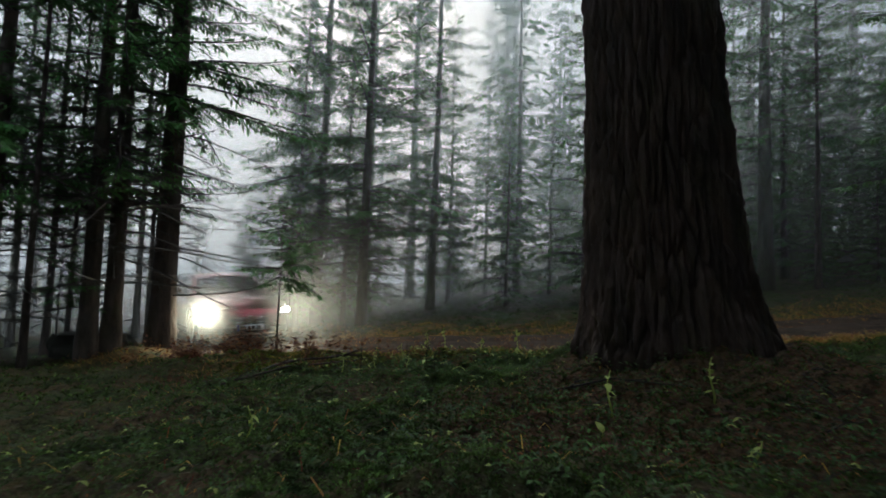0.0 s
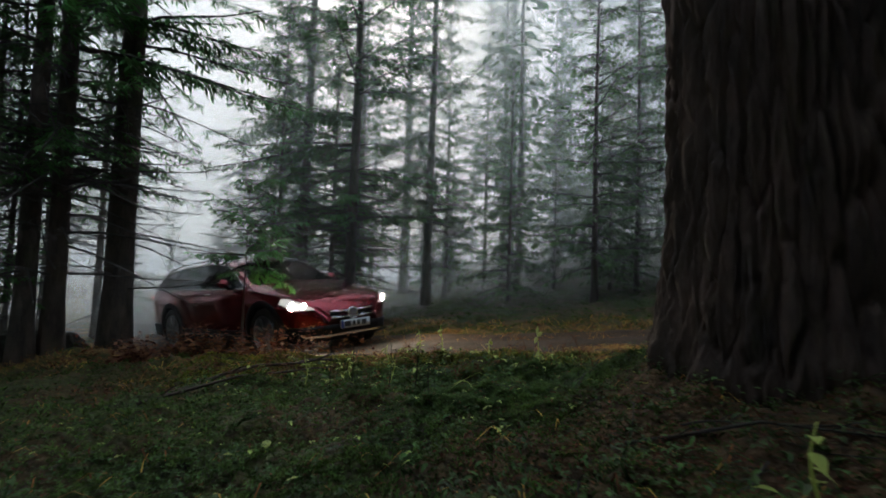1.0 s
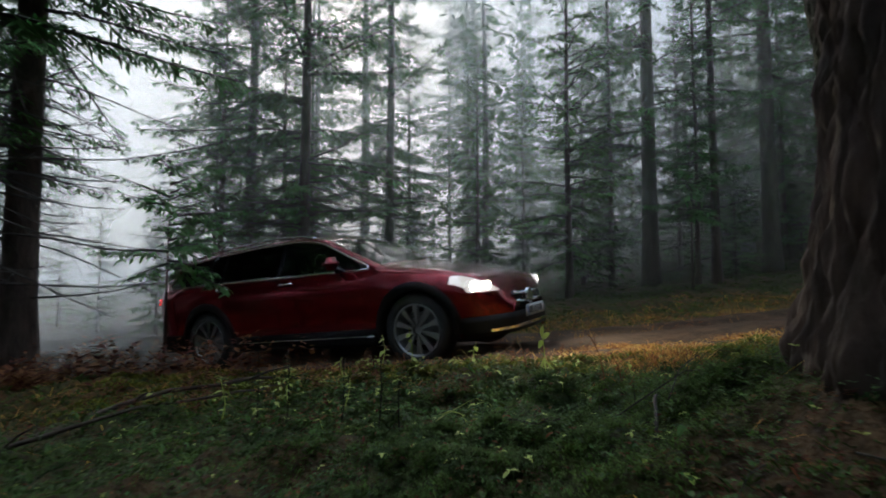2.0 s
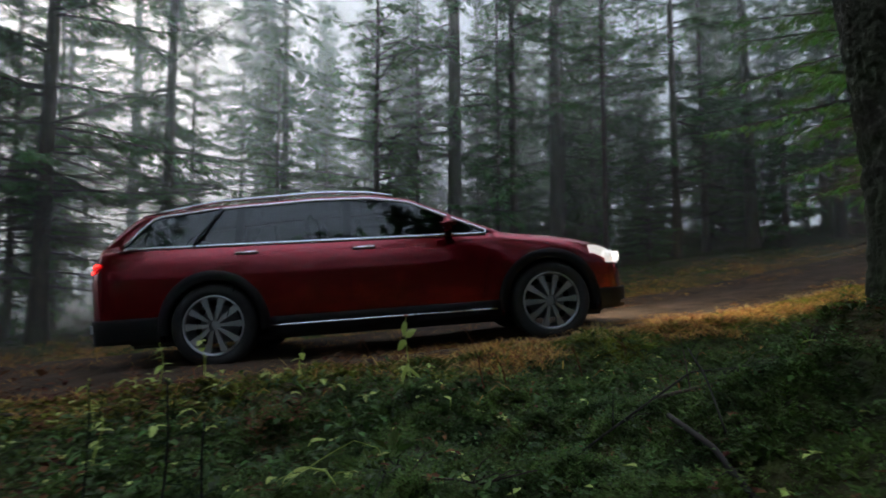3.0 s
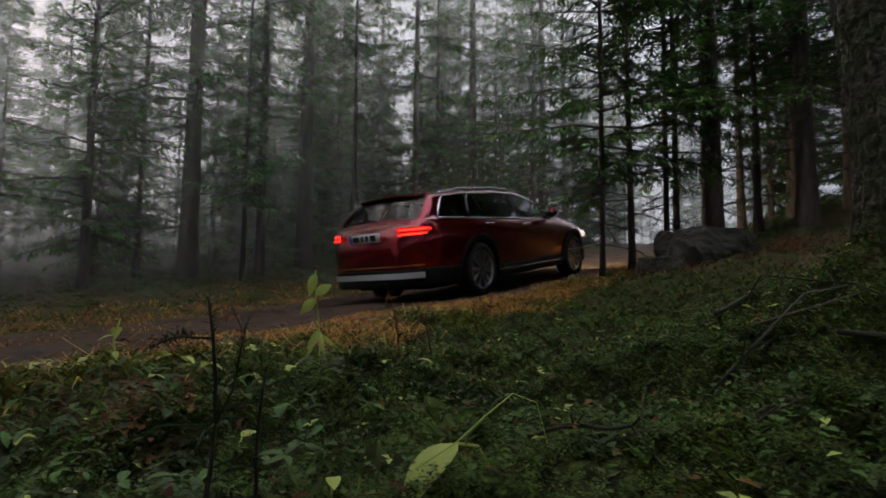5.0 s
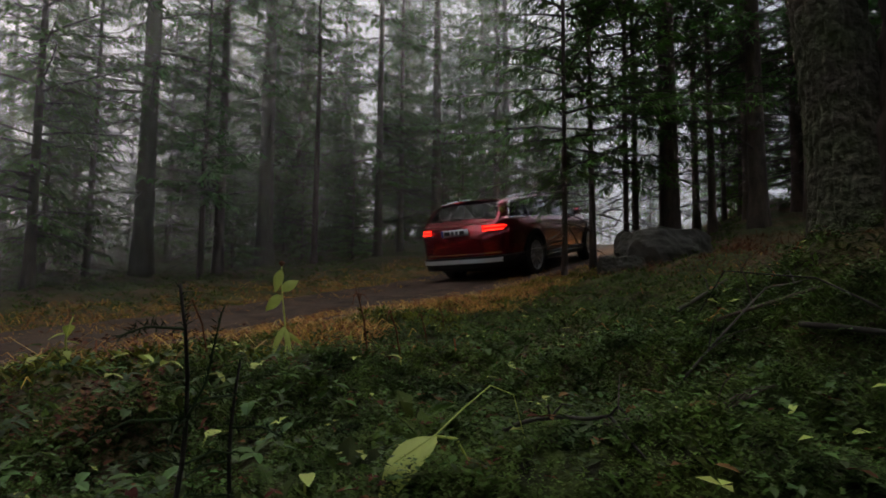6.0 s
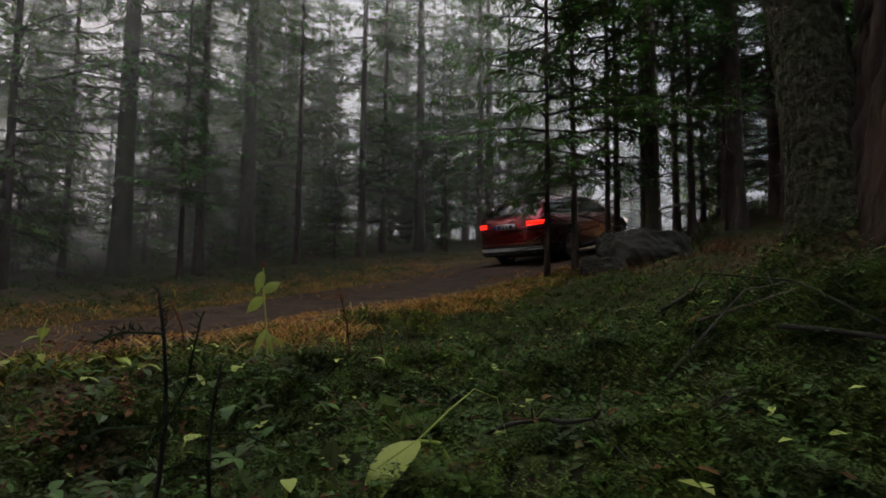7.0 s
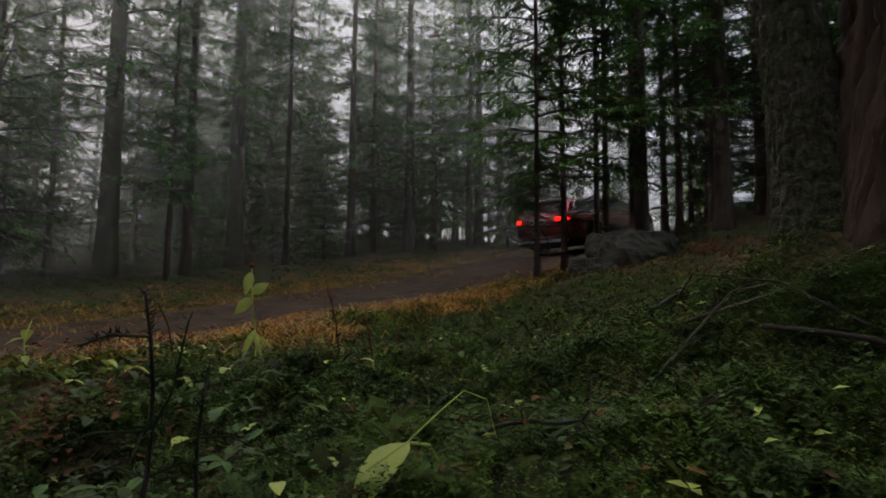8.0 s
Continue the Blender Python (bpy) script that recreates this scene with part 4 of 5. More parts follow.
# ---- the two great trunks beside the walk ----
def great_trunk(name, label, mat, radius, height, ridge, ridges, tall, sides, rings, flare, swell, seed):
    """A tall trunk with its bark modelled in plates and furrows, roots spreading at the foot."""
    g = Geo()
    for j in range(rings):
        k = j / (rings - 1)
        z = -0.35 + (height + 0.35) * (0.25 * k + 0.75 * k ** 2.2)
        r0 = radius * (1.06 - 0.30 * max(0, z) / height) + flare * math.exp(-max(0.0, z + 0.02) / 0.20) + swell * math.exp(-max(0.0, z) / 1.1)
        for i in range(sides):
            a = 2 * math.pi * i / sides
            ca, sa = math.cos(a), math.sin(a)
            wav = 0.35 * noise.noise((ca * 2, sa * 2, z * 1.3 + seed))
            cells, _ = noise.voronoi((ca * ridges + wav, sa * ridges + wav, z * tall + seed))
            plate_up = min(1.0, (cells[1] - cells[0]) * 4.0) ** 0.5
            n2 = noise.noise((ca * ridges * 2.7, sa * ridges * 2.7, z * tall * 3.0 + seed))
            n3 = noise.noise((ca * ridges * 6, sa * ridges * 6, z * tall * 8.0 + seed))
            root = flare * 0.9 * math.exp(-max(0.0, z) / 0.16) * noise.noise((ca * 2.2, sa * 2.2, seed + 4))
            r = r0 + root + ridge * (plate_up - 0.8 + 0.45 * n2 + 0.3 * n3) + 0.06 * radius * noise.noise((ca, sa, z * 0.7 + seed))
            g.v.append((r * ca, r * sa, z))
    g.f = [(j * sides + i, j * sides + (i + 1) % sides, (j + 1) * sides + (i + 1) % sides, (j + 1) * sides + i) for j in range(rings - 1) for i in range(sides)]
    root_ob = tagged(new(name), label, "tree")
    part("trunk", g.done("trunk", mat, True), root_ob)
    rng = random.Random(seed)
    tagged(part("crown", crown_mesh(rng, height + 9, height * 0.55, 2.8, 16, 5, 18, M_NEEDLE, 1.8), root_ob), kind="stuff")
    top = Geo()
    top.tube([(0, 0, height - 0.1), (0, 0, height + 9)], [radius * 0.72, 0.03], 10)
    part("upper_stem", top.done("upper_stem", mat, True), root_ob)
    return root_ob


OLD = great_trunk("old_spruce", "huge old spruce with deeply furrowed dark bark", M_BARK_OLD, 0.355, 9.0, 0.052, 8.2, 2.3, 400, 260, 0.05, 0.13, 3)
OLD.matrix_basis = pose(1.37, 3.32, lie(1.37, 3.32) - 0.12, 0.5, -4.5, 0)
SCALY = great_trunk("scaly_spruce", "mossy spruce trunk with flaking scaly bark", M_BARK_MOSSY, 0.068, 8.0, 0.012, 2.8, 15.0, 140, 320, 0.05, 0.024, 11)
SCALY.matrix_basis = pose(1.37, 3.83, lie(1.37, 3.83) - 0.04, -6.0, -2.5, 0)


# ---- boulder ----
def build_boulder(name, label, x, y, sx, sy, sz, seed, yaw=0, lift=0.0):
    bm = bmesh.new()
    bmesh.ops.create_icosphere(bm, subdivisions=5, radius=1.0)
    for v in bm.verts:
        c = v.co.copy()
        d = 1 + 0.22 * noise.noise(c * 1.1 + Vector((seed, 0, 0))) + 0.09 * noise.noise(c * 2.9 + Vector((0, seed, 0))) + 0.035 * noise.noise(c * 8)
        c = c * d
        c.z = min(c.z, 0.62 + 0.10 * noise.noise(c * 1.7) + 0.03 * noise.noise(c * 6))
        c.x = max(-0.86 + 0.1 * noise.noise(c * 2.3), c.x)
        v.co = (c.x * sx, c.y * sy, c.z * sz)
    me = bpy.data.meshes.new("boulder")
    bm.to_mesh(me)
    bm.free()
    me.materials.append(M_ROCK)
    ob = tagged(new(name, me), label, "rock")
    ob.matrix_basis = pose(x, y, lie(x, y) + lift, 0, 0, yaw)
    return ob


build_boulder("boulder", "grey mossy boulder with needle litter on top", 7.0, 5.25, 0.80, 0.55, 0.58, 2, -12, 0.02)
build_boulder("boulder", "low dark mossy stone beside the boulder", 6.25, 5.6, 0.32, 0.27, 0.28, 9, 35, 0.02)
build_boulder("boulder", "low mossy stone at the foot of a spruce", -5.9, 9.5, 0.7, 0.5, 0.5, 6, 40)


# ---- low growth ----
def clear_of_trunks(x, y):
    return math.hypot(x - 1.46, y - 3.32) > 0.56 and math.hypot(x - 1.36, y - 3.86) > 0.15


def leaf_verts(p, along, side, up, length, width, fold=0.25):
    mid, tip = p + along * (length * 0.45), p + along * length - up * (length * 0.12)
    return [p, mid + side * width + up * width * fold, tip, mid - side * width + up * width * fold, mid - up * width * 0.1]


LEAF_FACES = [(0, 1, 2), (0, 2, 3), (1, 4, 5, 2), (2, 5, 6, 3), (4, 7, 8, 5), (5, 8, 9, 6), (7, 10, 8), (8, 10, 9)]


def round_leaf_verts(p, along, side, up, length, width, sag):
    """A rounded leaf folded along its midrib and sagging to its tip."""
    out = [p]
    for q, w in ((0.2, 0.75), (0.5, 1.0), (0.8, 0.62)):
        c = p + along * (length * q) - Vector((0, 0, sag * length * q * q))
        out += [c + side * (width * w) + up * (width * w * 0.3), c, c - side * (width * w) + up * (width * w * 0.3)]
    return out + [p + along * length - Vector((0, 0, sag * length))]


def scatter(name, label, category, mat, count, area, size, seed, near=None, keep=None, kind="leaf", lift=0.0):
    """Countless small plants of one sort over the ground, as one object."""
    rng = random.Random(seed)
    g = Geo()
    V, F = g.v, g.f
    done = tries = 0
    while done < count and tries < count * 6:
        tries += 1
        if near and rng.random() < near[3]:
            a, rr = rng.random() * 6.283, near[2] * math.sqrt(rng.random())
            x, y = near[0] + rr * math.cos(a), near[1] + rr * math.sin(a)
        else:
            x, y = rng.uniform(area[0], area[1]), rng.uniform(area[2], area[3])
        if not clear_of_trunks(x, y) or (keep and not keep(x, y, rng)):
            continue
        z = ground_z(x, y) - 0.004 + lift * rng.random()
        done += 1
        base = Vector((x, y, z))
        yaw = rng.random() * 6.283
        if kind == "moss":
            h = size * rng.uniform(0.5, 1.4)
            for k in range(3):
                a = yaw + k * 2.09 + rng.uniform(-0.5, 0.5)
                d = Vector((math.cos(a) * 0.75, math.sin(a) * 0.75, rng.uniform(0.45, 1.2))).normalized()
                s = Vector((-math.sin(a), math.cos(a), rng.uniform(-0.4, 0.4))) * (h * rng.uniform(0.09, 0.17))
                o = len(V)
                m = base + d * (h * 0.55)
                t = base + d * h - Vector((0, 0, h * 0.22))
                V.extend((tuple(base), tuple(m + s), tuple(t), tuple(m - s)))
                F.append((o, o + 1, o + 2, o + 3))
        elif kind == "sprig":
            h = size * rng.uniform(0.5, 1.4)
            lean = Vector((rng.uniform(-0.5, 0.5), rng.uniform(-0.5, 0.5), 0))
            for k in range(13):
                q = 0.15 + 0.85 * k / 12
                p = base + (lean * (q * q) + Vector((0, 0, q))) * h
                a = yaw + k * 2.4
                L = h * rng.uniform(0.17, 0.32) * (1.25 - 0.6 * q)
                al = Vector((math.cos(a), math.sin(a), rng.uniform(-0.1, 0.6)))
                sd = Vector((-math.sin(a), math.cos(a), rng.uniform(-0.4, 0.4))) * (L * rng.uniform(0.22, 0.36))
                o = len(V)
                m = p + al * (L * 0.5) + Vector((0, 0, L * 0.08))
                V.extend((tuple(p), tuple(m + sd), tuple(p + al * L), tuple(m - sd)))
                F.append((o, o + 1, o + 2, o + 3))
        elif kind == "blade":
            h = size * rng.uniform(0.4, 1.3)
            d = Vector((math.cos(yaw), math.sin(yaw), 0))
            s = Vector((-d.y, d.x, 0)) * 0.0026
            lean = rng.uniform(0.75, 1.45)
            p1 = base + d * (h * 0.6 * lean) + Vector((0, 0, h * 0.40))
            p2 = base + d * (h * 1.25 * lean) + Vector((0, 0, h * (0.62 - 0.42 * lean)))
            o = len(V)
            V.extend(tuple(q) for q in (base - s, base + s, p1 + s * 0.8, p1 - s * 0.8, p2))
            F.extend(((o, o + 1, o + 2, o + 3), (o + 3, o + 2, o + 4)))
        else:
            stem = rng.uniform(0.3, 1.3) * size
            for k in range(rng.choice((1, 2, 3))):
                a = yaw + k * 2.2
                al = Vector((math.cos(a), math.sin(a), rng.uniform(-0.35, 0.5))).normalized()
                sd = Vector((-math.sin(a), math.cos(a), rng.uniform(-0.3, 0.3))).normalized()
                L = size * rng.uniform(0.6, 1.3)
                o = len(V)
                if size >= 0.02:
                    V.extend(tuple(q) for q in round_leaf_verts(base + Vector((0, 0, stem)), al, sd, al.cross(sd), L, L * rng.uniform(0.2, 0.34), rng.uniform(0.1, 0.6)))
                    F.extend(tuple(i + o for i in f) for f in LEAF_FACES)
                    continue
                V.extend(tuple(q) for q in leaf_verts(base + Vector((0, 0, stem)), al, sd, al.cross(sd), L, L * rng.uniform(0.25, 0.42)))
                F.extend(((o, o + 1, o + 4), (o + 1, o + 2, o + 4), (o + 2, o + 3, o + 4), (o + 3, o, o + 4)))
    return tagged(new(name, g.done(name, mat)), label, category, kind="stuff")


def off_road(lo, hi, wob=0.5):
    def keep(x, y, rng):
        d = road_gap(x, y) + wob * noise.noise((x * 1.1, y * 1.1, 9))
        return lo < d < hi
    return keep


def mossy(x, y, rng):
    return road_gap(x, y) + 0.5 * noise.noise((x * 1.1, y * 1.1, 9)) > 1.6 and rng.random() > 0.62 * litter_at(x, y) and noise.noise((x * 7.3, y * 7.3, 55)) > -0.36 - 0.2 * rng.random()


def strawy(x, y, rng):
    d = road_gap(x, y) + 0.9 * noise.noise((x * 1.1, y * 1.1, 9))
    return 0.85 < d < 2.6 and noise.noise((x * 2.0, y * 2.0, 44)) > -0.08 + 0.35 * rng.random() - (0.25 if x > 3 and y < 7 else 0.0)


def patchy(x, y, rng):
    return road_gap(x, y) > 1.9 and noise.noise((x * 1.6, y * 1.6, 21)) > -0.12 - 0.3 * rng.random()


scatter("moss", "deep green feathery moss covering the ground", "moss", M_MOSS, 34000, (-3.5, 4.5, 0.5, 7.2), 0.026, 1, (0.4, 4.2, 2.3, 0.6), mossy, "moss")
scatter("moss", "fine bright moss close by", "moss", M_MOSS, 38000, (-0.4, 1.4, 3.9, 5.4), 0.017, 11, (0.35, 4.55, 0.95, 0.7), mossy, "moss")
scatter("moss", "patches of moss under the far trees", "moss", M_MOSS, 9000, (-7, 13, 4.5, 16), 0.07, 2, None, off_road(2.1, 99), "moss")
scatter("low_leaves", "small green bilberry leaves over the moss", "plants", M_LEAF, 9000, (-3.5, 4.5, 0.6, 7.0), 0.013, 3, (0.3, 4.4, 1.9, 0.55), patchy, "leaf", 0.05)
scatter("moss", "upright sprigs of feather moss in cushions", "moss", M_MOSS, 26000, (-1.6, 3.2, 3.4, 6.6), 0.026, 61, (0.5, 4.5, 1.1, 0.55), mossy, "sprig")
scatter("moss", "sprigs of moss on the nearer ground", "moss", M_MOSS, 9000, (-2.8, 2.6, 1.2, 7.0), 0.040, 62, None, mossy, "sprig")
scatter("bilberry_shoots", "low leafy bilberry shoots over the moss", "plants", M_LEAF, 1500, (-2.6, 4.2, 2.4, 6.8), 0.055, 63, (1.3, 4.9, 1.3, 0.4), patchy, "sprig")
scatter("dry_fern", "tuft of red-brown withered fern", "plants", M_BRACKEN, 45, (0.1, 0.45, 5.4, 5.9), 0.065, 68, (0.22, 5.32, 0.14, 0.8), off_road(1.7, 9), "sprig")
scatter("moss", "thick moss at the end of the walk", "moss", M_MOSS, 9000, (-0.1, 0.9, 3.8, 4.7), 0.022, 71, None, lambda x, y, r: True, "sprig")
scatter("moss", "coarse moss and low shoots below the track", "moss", M_MOSS, 9000, (1.2, 4.8, 3.6, 6.4), 0.048, 72, None, lambda x, y, r: road_gap(x, y) > 1.8, "sprig")
scatter("moss", "yellow-green moss and grass along the verge", "moss", M_MOSS_YELLOW, 16000, (-2.5, 7.5, 4.6, 7.6), 0.052, 73, None, lambda x, y, r: y < road_y(x) and 1.3 < road_gap(x, y) + 0.5 * noise.noise((x * 1.6, y * 1.6, 9)) < 2.9, "moss")
scatter("dry_grass", "long pale straws bent over the verge", "grass", M_STRAW_PALE, 900, (0.4, 7.0, 5.2, 7.2), 0.20, 74, None, lambda x, y, r: 1.0 < road_gap(x, y) < 2.6 and noise.noise((x * 2.4, y * 2.4, 3)) > -0.05, "blade")
scatter("dry_fern", "tall withered ferns on the bank beside the track", "plants", M_BRACKEN, 260, (-4.2, -0.4, 7.2, 9.6), 0.26, 75, None, lambda x, y, r: y < road_y(x) and 1.55 < road_gap(x, y) < 2.7 and noise.noise((x * 1.9, y * 1.9, 8)) > -0.1, "sprig")
scatter("herb_leaves", "broad drooping leaves of low herbs", "plants", M_LEAF, 520, (-2.2, 1.0, 4.6, 6.9), 0.032, 65, (0.05, 5.3, 0.65, 0.45), lambda x, y, r: road_gap(x, y) > 1.8 and x < 0.4 + 0.8 * r.random(), "leaf", 0.05)
scatter("herb_leaves", "yellowing leaves of low herbs at the bank's brow", "plants", M_LEAF_PALE, 120, (-1.6, 1.2, 5.2, 7.2), 0.040, 66, None, off_road(1.7, 9), "leaf", 0.06)
scatter("dead_leaves", "dark brown withered leaves in the moss", "leaves", M_BRACKEN, 380, (-2.2, 3.0, 3.2, 6.9), 0.022, 67, (0.2, 5.1, 1.0, 0.3), off_road(1.7, 9), "leaf", 0.03)
scatter("dry_fern", "withered rusty fern in clumps at the brow of the bank", "plants", M_BRACKEN, 330, (-3.2, 1.6, 5.6, 7.7), 0.11, 64, (-0.35, 5.0, 0.3, 0.12), lambda x, y, r: road_gap(x, y) > 1.7 and noise.noise((x * 1.7, y * 1.7, 71)) > 0.1, "sprig")
scatter("dry_grass", "rusty dry grass along the track", "grass", M_STRAW, 18000, (-6, 11, 4.2, 12.5), 0.15, 4, (3.2, 6.4, 2.0, 0.35), strawy, "blade")
scatter("dry_grass", "short flattened grass along the middle of the track", "grass", M_STRAW, 7000, (-5, 13, 7, 13), 0.07, 15, None, off_road(-1, 0.4, 0.4), "blade")
scatter("fallen_leaves", "brown leaves and needles pressed into the track", "leaves", M_BRACKEN, 6000, (-5, 14, 6.5, 13), 0.024, 16, None, off_road(-1, 1.5, 0.2), "leaf", 0.0)
scatter("dry_grass", "rusty dry grass on the far side of the track", "grass", M_STRAW, 6500, (-9, 15, 8.5, 15.5), 0.15, 41, None, lambda x, y, r: y > road_y(x) and noise.noise((x * 1.8, y * 1.8, 31)) > -0.15 + 0.3 * r.random() and 0.85 < road_gap(x, y) + 0.9 * noise.noise((x * 0.9, y * 0.9, 4)) < 3.0, "blade")
scatter("dry_fern", "withered brown fern and grass round the boulder", "grass", M_BRACKEN, 2600, (4.2, 8.6, 4.0, 6.4), 0.15, 42, (6.6, 4.8, 1.4, 0.6), lambda x, y, r: noise.noise((x * 2.2, y * 2.2, 13)) > -0.1 + 0.3 * r.random(), "blade")
scatter("moss", "moss and low grass between the tufts of the verge", "moss", M_MOSS, 14000, (-4, 10, 5, 11), 0.035, 18, None, off_road(1.2, 2.8, 0.9), "moss")
scatter("dry_grass", "dry grass blades among the moss", "grass", M_STRAW, 1500, (-3, 6, 1.5, 7.5), 0.09, 5, None, lambda x, y, r: road_gap(x, y) > 2.0 and math.hypot(x + 0.1, y - 4.3) > 1.1, "blade")
scatter("fallen_leaves", "rusty fallen leaves and fern scraps", "leaves", M_BRACKEN, 3800, (-4, 6, 0.8, 7.5), 0.014, 6, (0.2, 4.3, 2.2, 0.4), off_road(1.5, 9), "leaf", 0.02)
scatter("fallen_leaves", "rusty litter on the verge", "leaves", M_BRACKEN, 7000, (-6, 13, 5, 14), 0.02, 7, None, off_road(1.2, 3.6), "leaf", 0.03)
scatter("yellow_leaves", "pale yellow-green leaves of small herbs", "leaves", M_LEAF_PALE, 420, (-2.5, 3.5, 1.0, 7.0), 0.018, 8, (0.2, 4.8, 1.8, 0.5), off_road(1.8, 9), "leaf", 0.05)


# ---- single plants, leaves and sticks ----
def big_leaf(name, label, x, y, dz, length, yaw, pitch, mat=M_LEAF_PALE, bend=0.3):
    """One broad leaf with a midrib fold and a curved blade."""
    g = Geo()
    n = 9
    for i in range(n):
        k = i / (n - 1)
        w = length * 0.27 * math.sin(math.pi * k ** 0.8) ** 0.85 + 0.0008
        z = -bend * length * k * k
        for s, q in ((-1, 1), (-0.5, 0.55), (0, 0), (0.5, 0.55), (1, 1)):
            g.v.append((s * w, k * length, z + w * 0.28 * q + 0.004 * length * math.sin(k * 30 + s)))
    g.f = [(i * 5 + j, i * 5 + j + 1, (i + 1) * 5 + j + 1, (i + 1) * 5 + j) for i in range(n - 1) for j in range(4)]
    st = Geo()
    ob = tagged(new(name, g.done("leaf", mat, True)), label, "leaf")
    ob.matrix_basis = pose(x, y, ground_z(x, y) + dz, pitch, 0, yaw)
    st.tube([(0, 0.0, 0), (0, -0.25 * length, -0.02), (0, -0.35 * length, -dz - 0.02)], [0.002, 0.002, 0.0025], 5)
    part("stalk", st.done("stalk", mat), ob)
    return ob


def arched_stalk():
    """The pale stalk that arches up from the broad leaf."""
    g = Geo()
    g.tube([(0.10, 4.425, 0.845), (0.160, 4.405, 0.868), (0.20, 4.388, 0.895), (0.242, 4.372, 0.918), (0.29, 4.36, 0.90), (0.33, 4.355, ground_z(0.33, 4.355) - 0.01)], [0.0008, 0.0010, 0.0010, 0.0009, 0.0008, 0.0007], 6)
    tagged(new("leaf_stalk", g.done("leaf_stalk", M_LEAF_PALE, True)), "thin pale leaf stalk arching over the moss", "stalk")


arched_stalk()


def at_height(x, y, z):
    return z - ground_z(x, y)


for x, y, z, ln, yaw, pit, m, lab in [
        (0.160, 4.405, 0.865, 0.105, 72, -24, M_LEAF_PALE, "broad yellow-green leaf with brown spots"),
        (0.26, 4.50, 0.86, 0.055, -150, -40, M_LEAF_PALE, "limp pale leaf hanging from a stalk"),
        (0.26, 4.67, 0.82, 0.038, 190, 10, M_LEAF, "green heart-shaped leaf in the moss"),
        (0.02, 4.56, 0.82, 0.03, 60, 10, M_LEAF_PALE, "pale green leaf in the moss"),
        (0.99, 4.53, 0.99, 0.036, 100, 20, M_LEAF_PALE, "small yellow leaf in the moss"),
        (0.39, 4.26, 0.89, 0.026, 80, 10, M_LEAF_PALE, "small yellow leaf on the moss"),
        (0.70, 4.84, 0.88, 0.034, 20, 25, M_LEAF_PALE, "small pale leaf in the moss"),
        (0.24, 3.31, 0.90, 0.04, 30, 45, M_LEAF_PALE, "small whitish leaf in the moss"),
        (0.10, 4.85, 0.80, 0.075, -95, 5, M_LEAF_PALE, "long pale leaf lying on the moss"),
        (0.30, 5.03, 0.80, 0.065, -80, 12, M_LEAF_PALE, "long pale leaf lying on the moss"),
        (0.12, 4.58, 0.84, 0.035, 140, 10, M_LEAF_PALE, "small pale leaf in the moss"),
        (-0.36, 4.72, 0.82, 0.045, 70, 5, M_LEAF_PALE, "yellowing round leaf in the moss"),
        (-0.52, 4.95, 0.82, 0.05, 110, 5, M_LEAF_PALE, "yellowing round leaf in the moss"),
        (-0.62, 3.4, 0.92, 0.06, 10, 30, M_LEAF_PALE, "small yellow leaf in the moss"),
        (0.75, 2.5, 0.95, 0.06, 80, 30, M_LEAF_PALE, "pale yellow leaf in the dark litter"),
        (0.62, 2.1, 1.0, 0.055, 20, 50, M_LEAF_PALE, "pale yellow leaf in the dark litter")]:
    big_leaf("leaf", lab, x, y, max(0.012, min(0.09 if ln > 0.09 else 0.03, at_height(x, y, z))), ln, yaw, pit, m)


def herb(name, label, x, y, height, leaves, seed, mat=M_LEAF_PALE, lean=(0.0, 0.0), size=0.07):
    """A single leafy stalk."""
    rng = random.Random(seed)
    ob = tagged(new(name), label, "plant")
    ob.matrix_basis = pose(x, y, ground_z(x, y) - 0.01)
    path = [Vector((lean[0] * k * k + 0.012 * math.sin(5 * k + seed), lean[1] * k * k, height * k)) for k in np.linspace(0, 1, 8)]
    g = Geo()
    g.tube(path, [0.0042 * (1.1 - 0.7 * k) for k in np.linspace(0, 1, 8)], 6)
    part("stem", g.done("stem", mat, True), ob)
    for i in range(leaves):
        k = 0.35 + 0.65 * (i + 0.5) / leaves
        p = path[int(k * 7)]
        a = rng.random() * 6.283
        L = size * rng.uniform(0.7, 1.2)
        d = Vector((math.cos(a), math.sin(a), rng.uniform(-0.5, 0.5))).normalized()
        s = Vector((-math.sin(a), math.cos(a), 0))
        u = d.cross(s)
        lg = Geo()
        n = 6
        for j in range(n):
            q = j / (n - 1)
            w = L * 0.28 * math.sin(math.pi * q ** 0.8) + 0.0006
            c = p + d * (L * q) - Vector((0, 0, 0.35 * L * q * q))
            lg.v += [tuple(c + s * w + u * w * 0.3), tuple(c), tuple(c - s * w + u * w * 0.3)]
        lg.f = [(j * 3 + i2, j * 3 + i2 + 1, (j + 1) * 3 + i2 + 1, (j + 1) * 3 + i2) for j in range(n - 1) for i2 in (0, 1)]
        part("leaf", lg.done("leaf", mat, True), ob)
    return ob


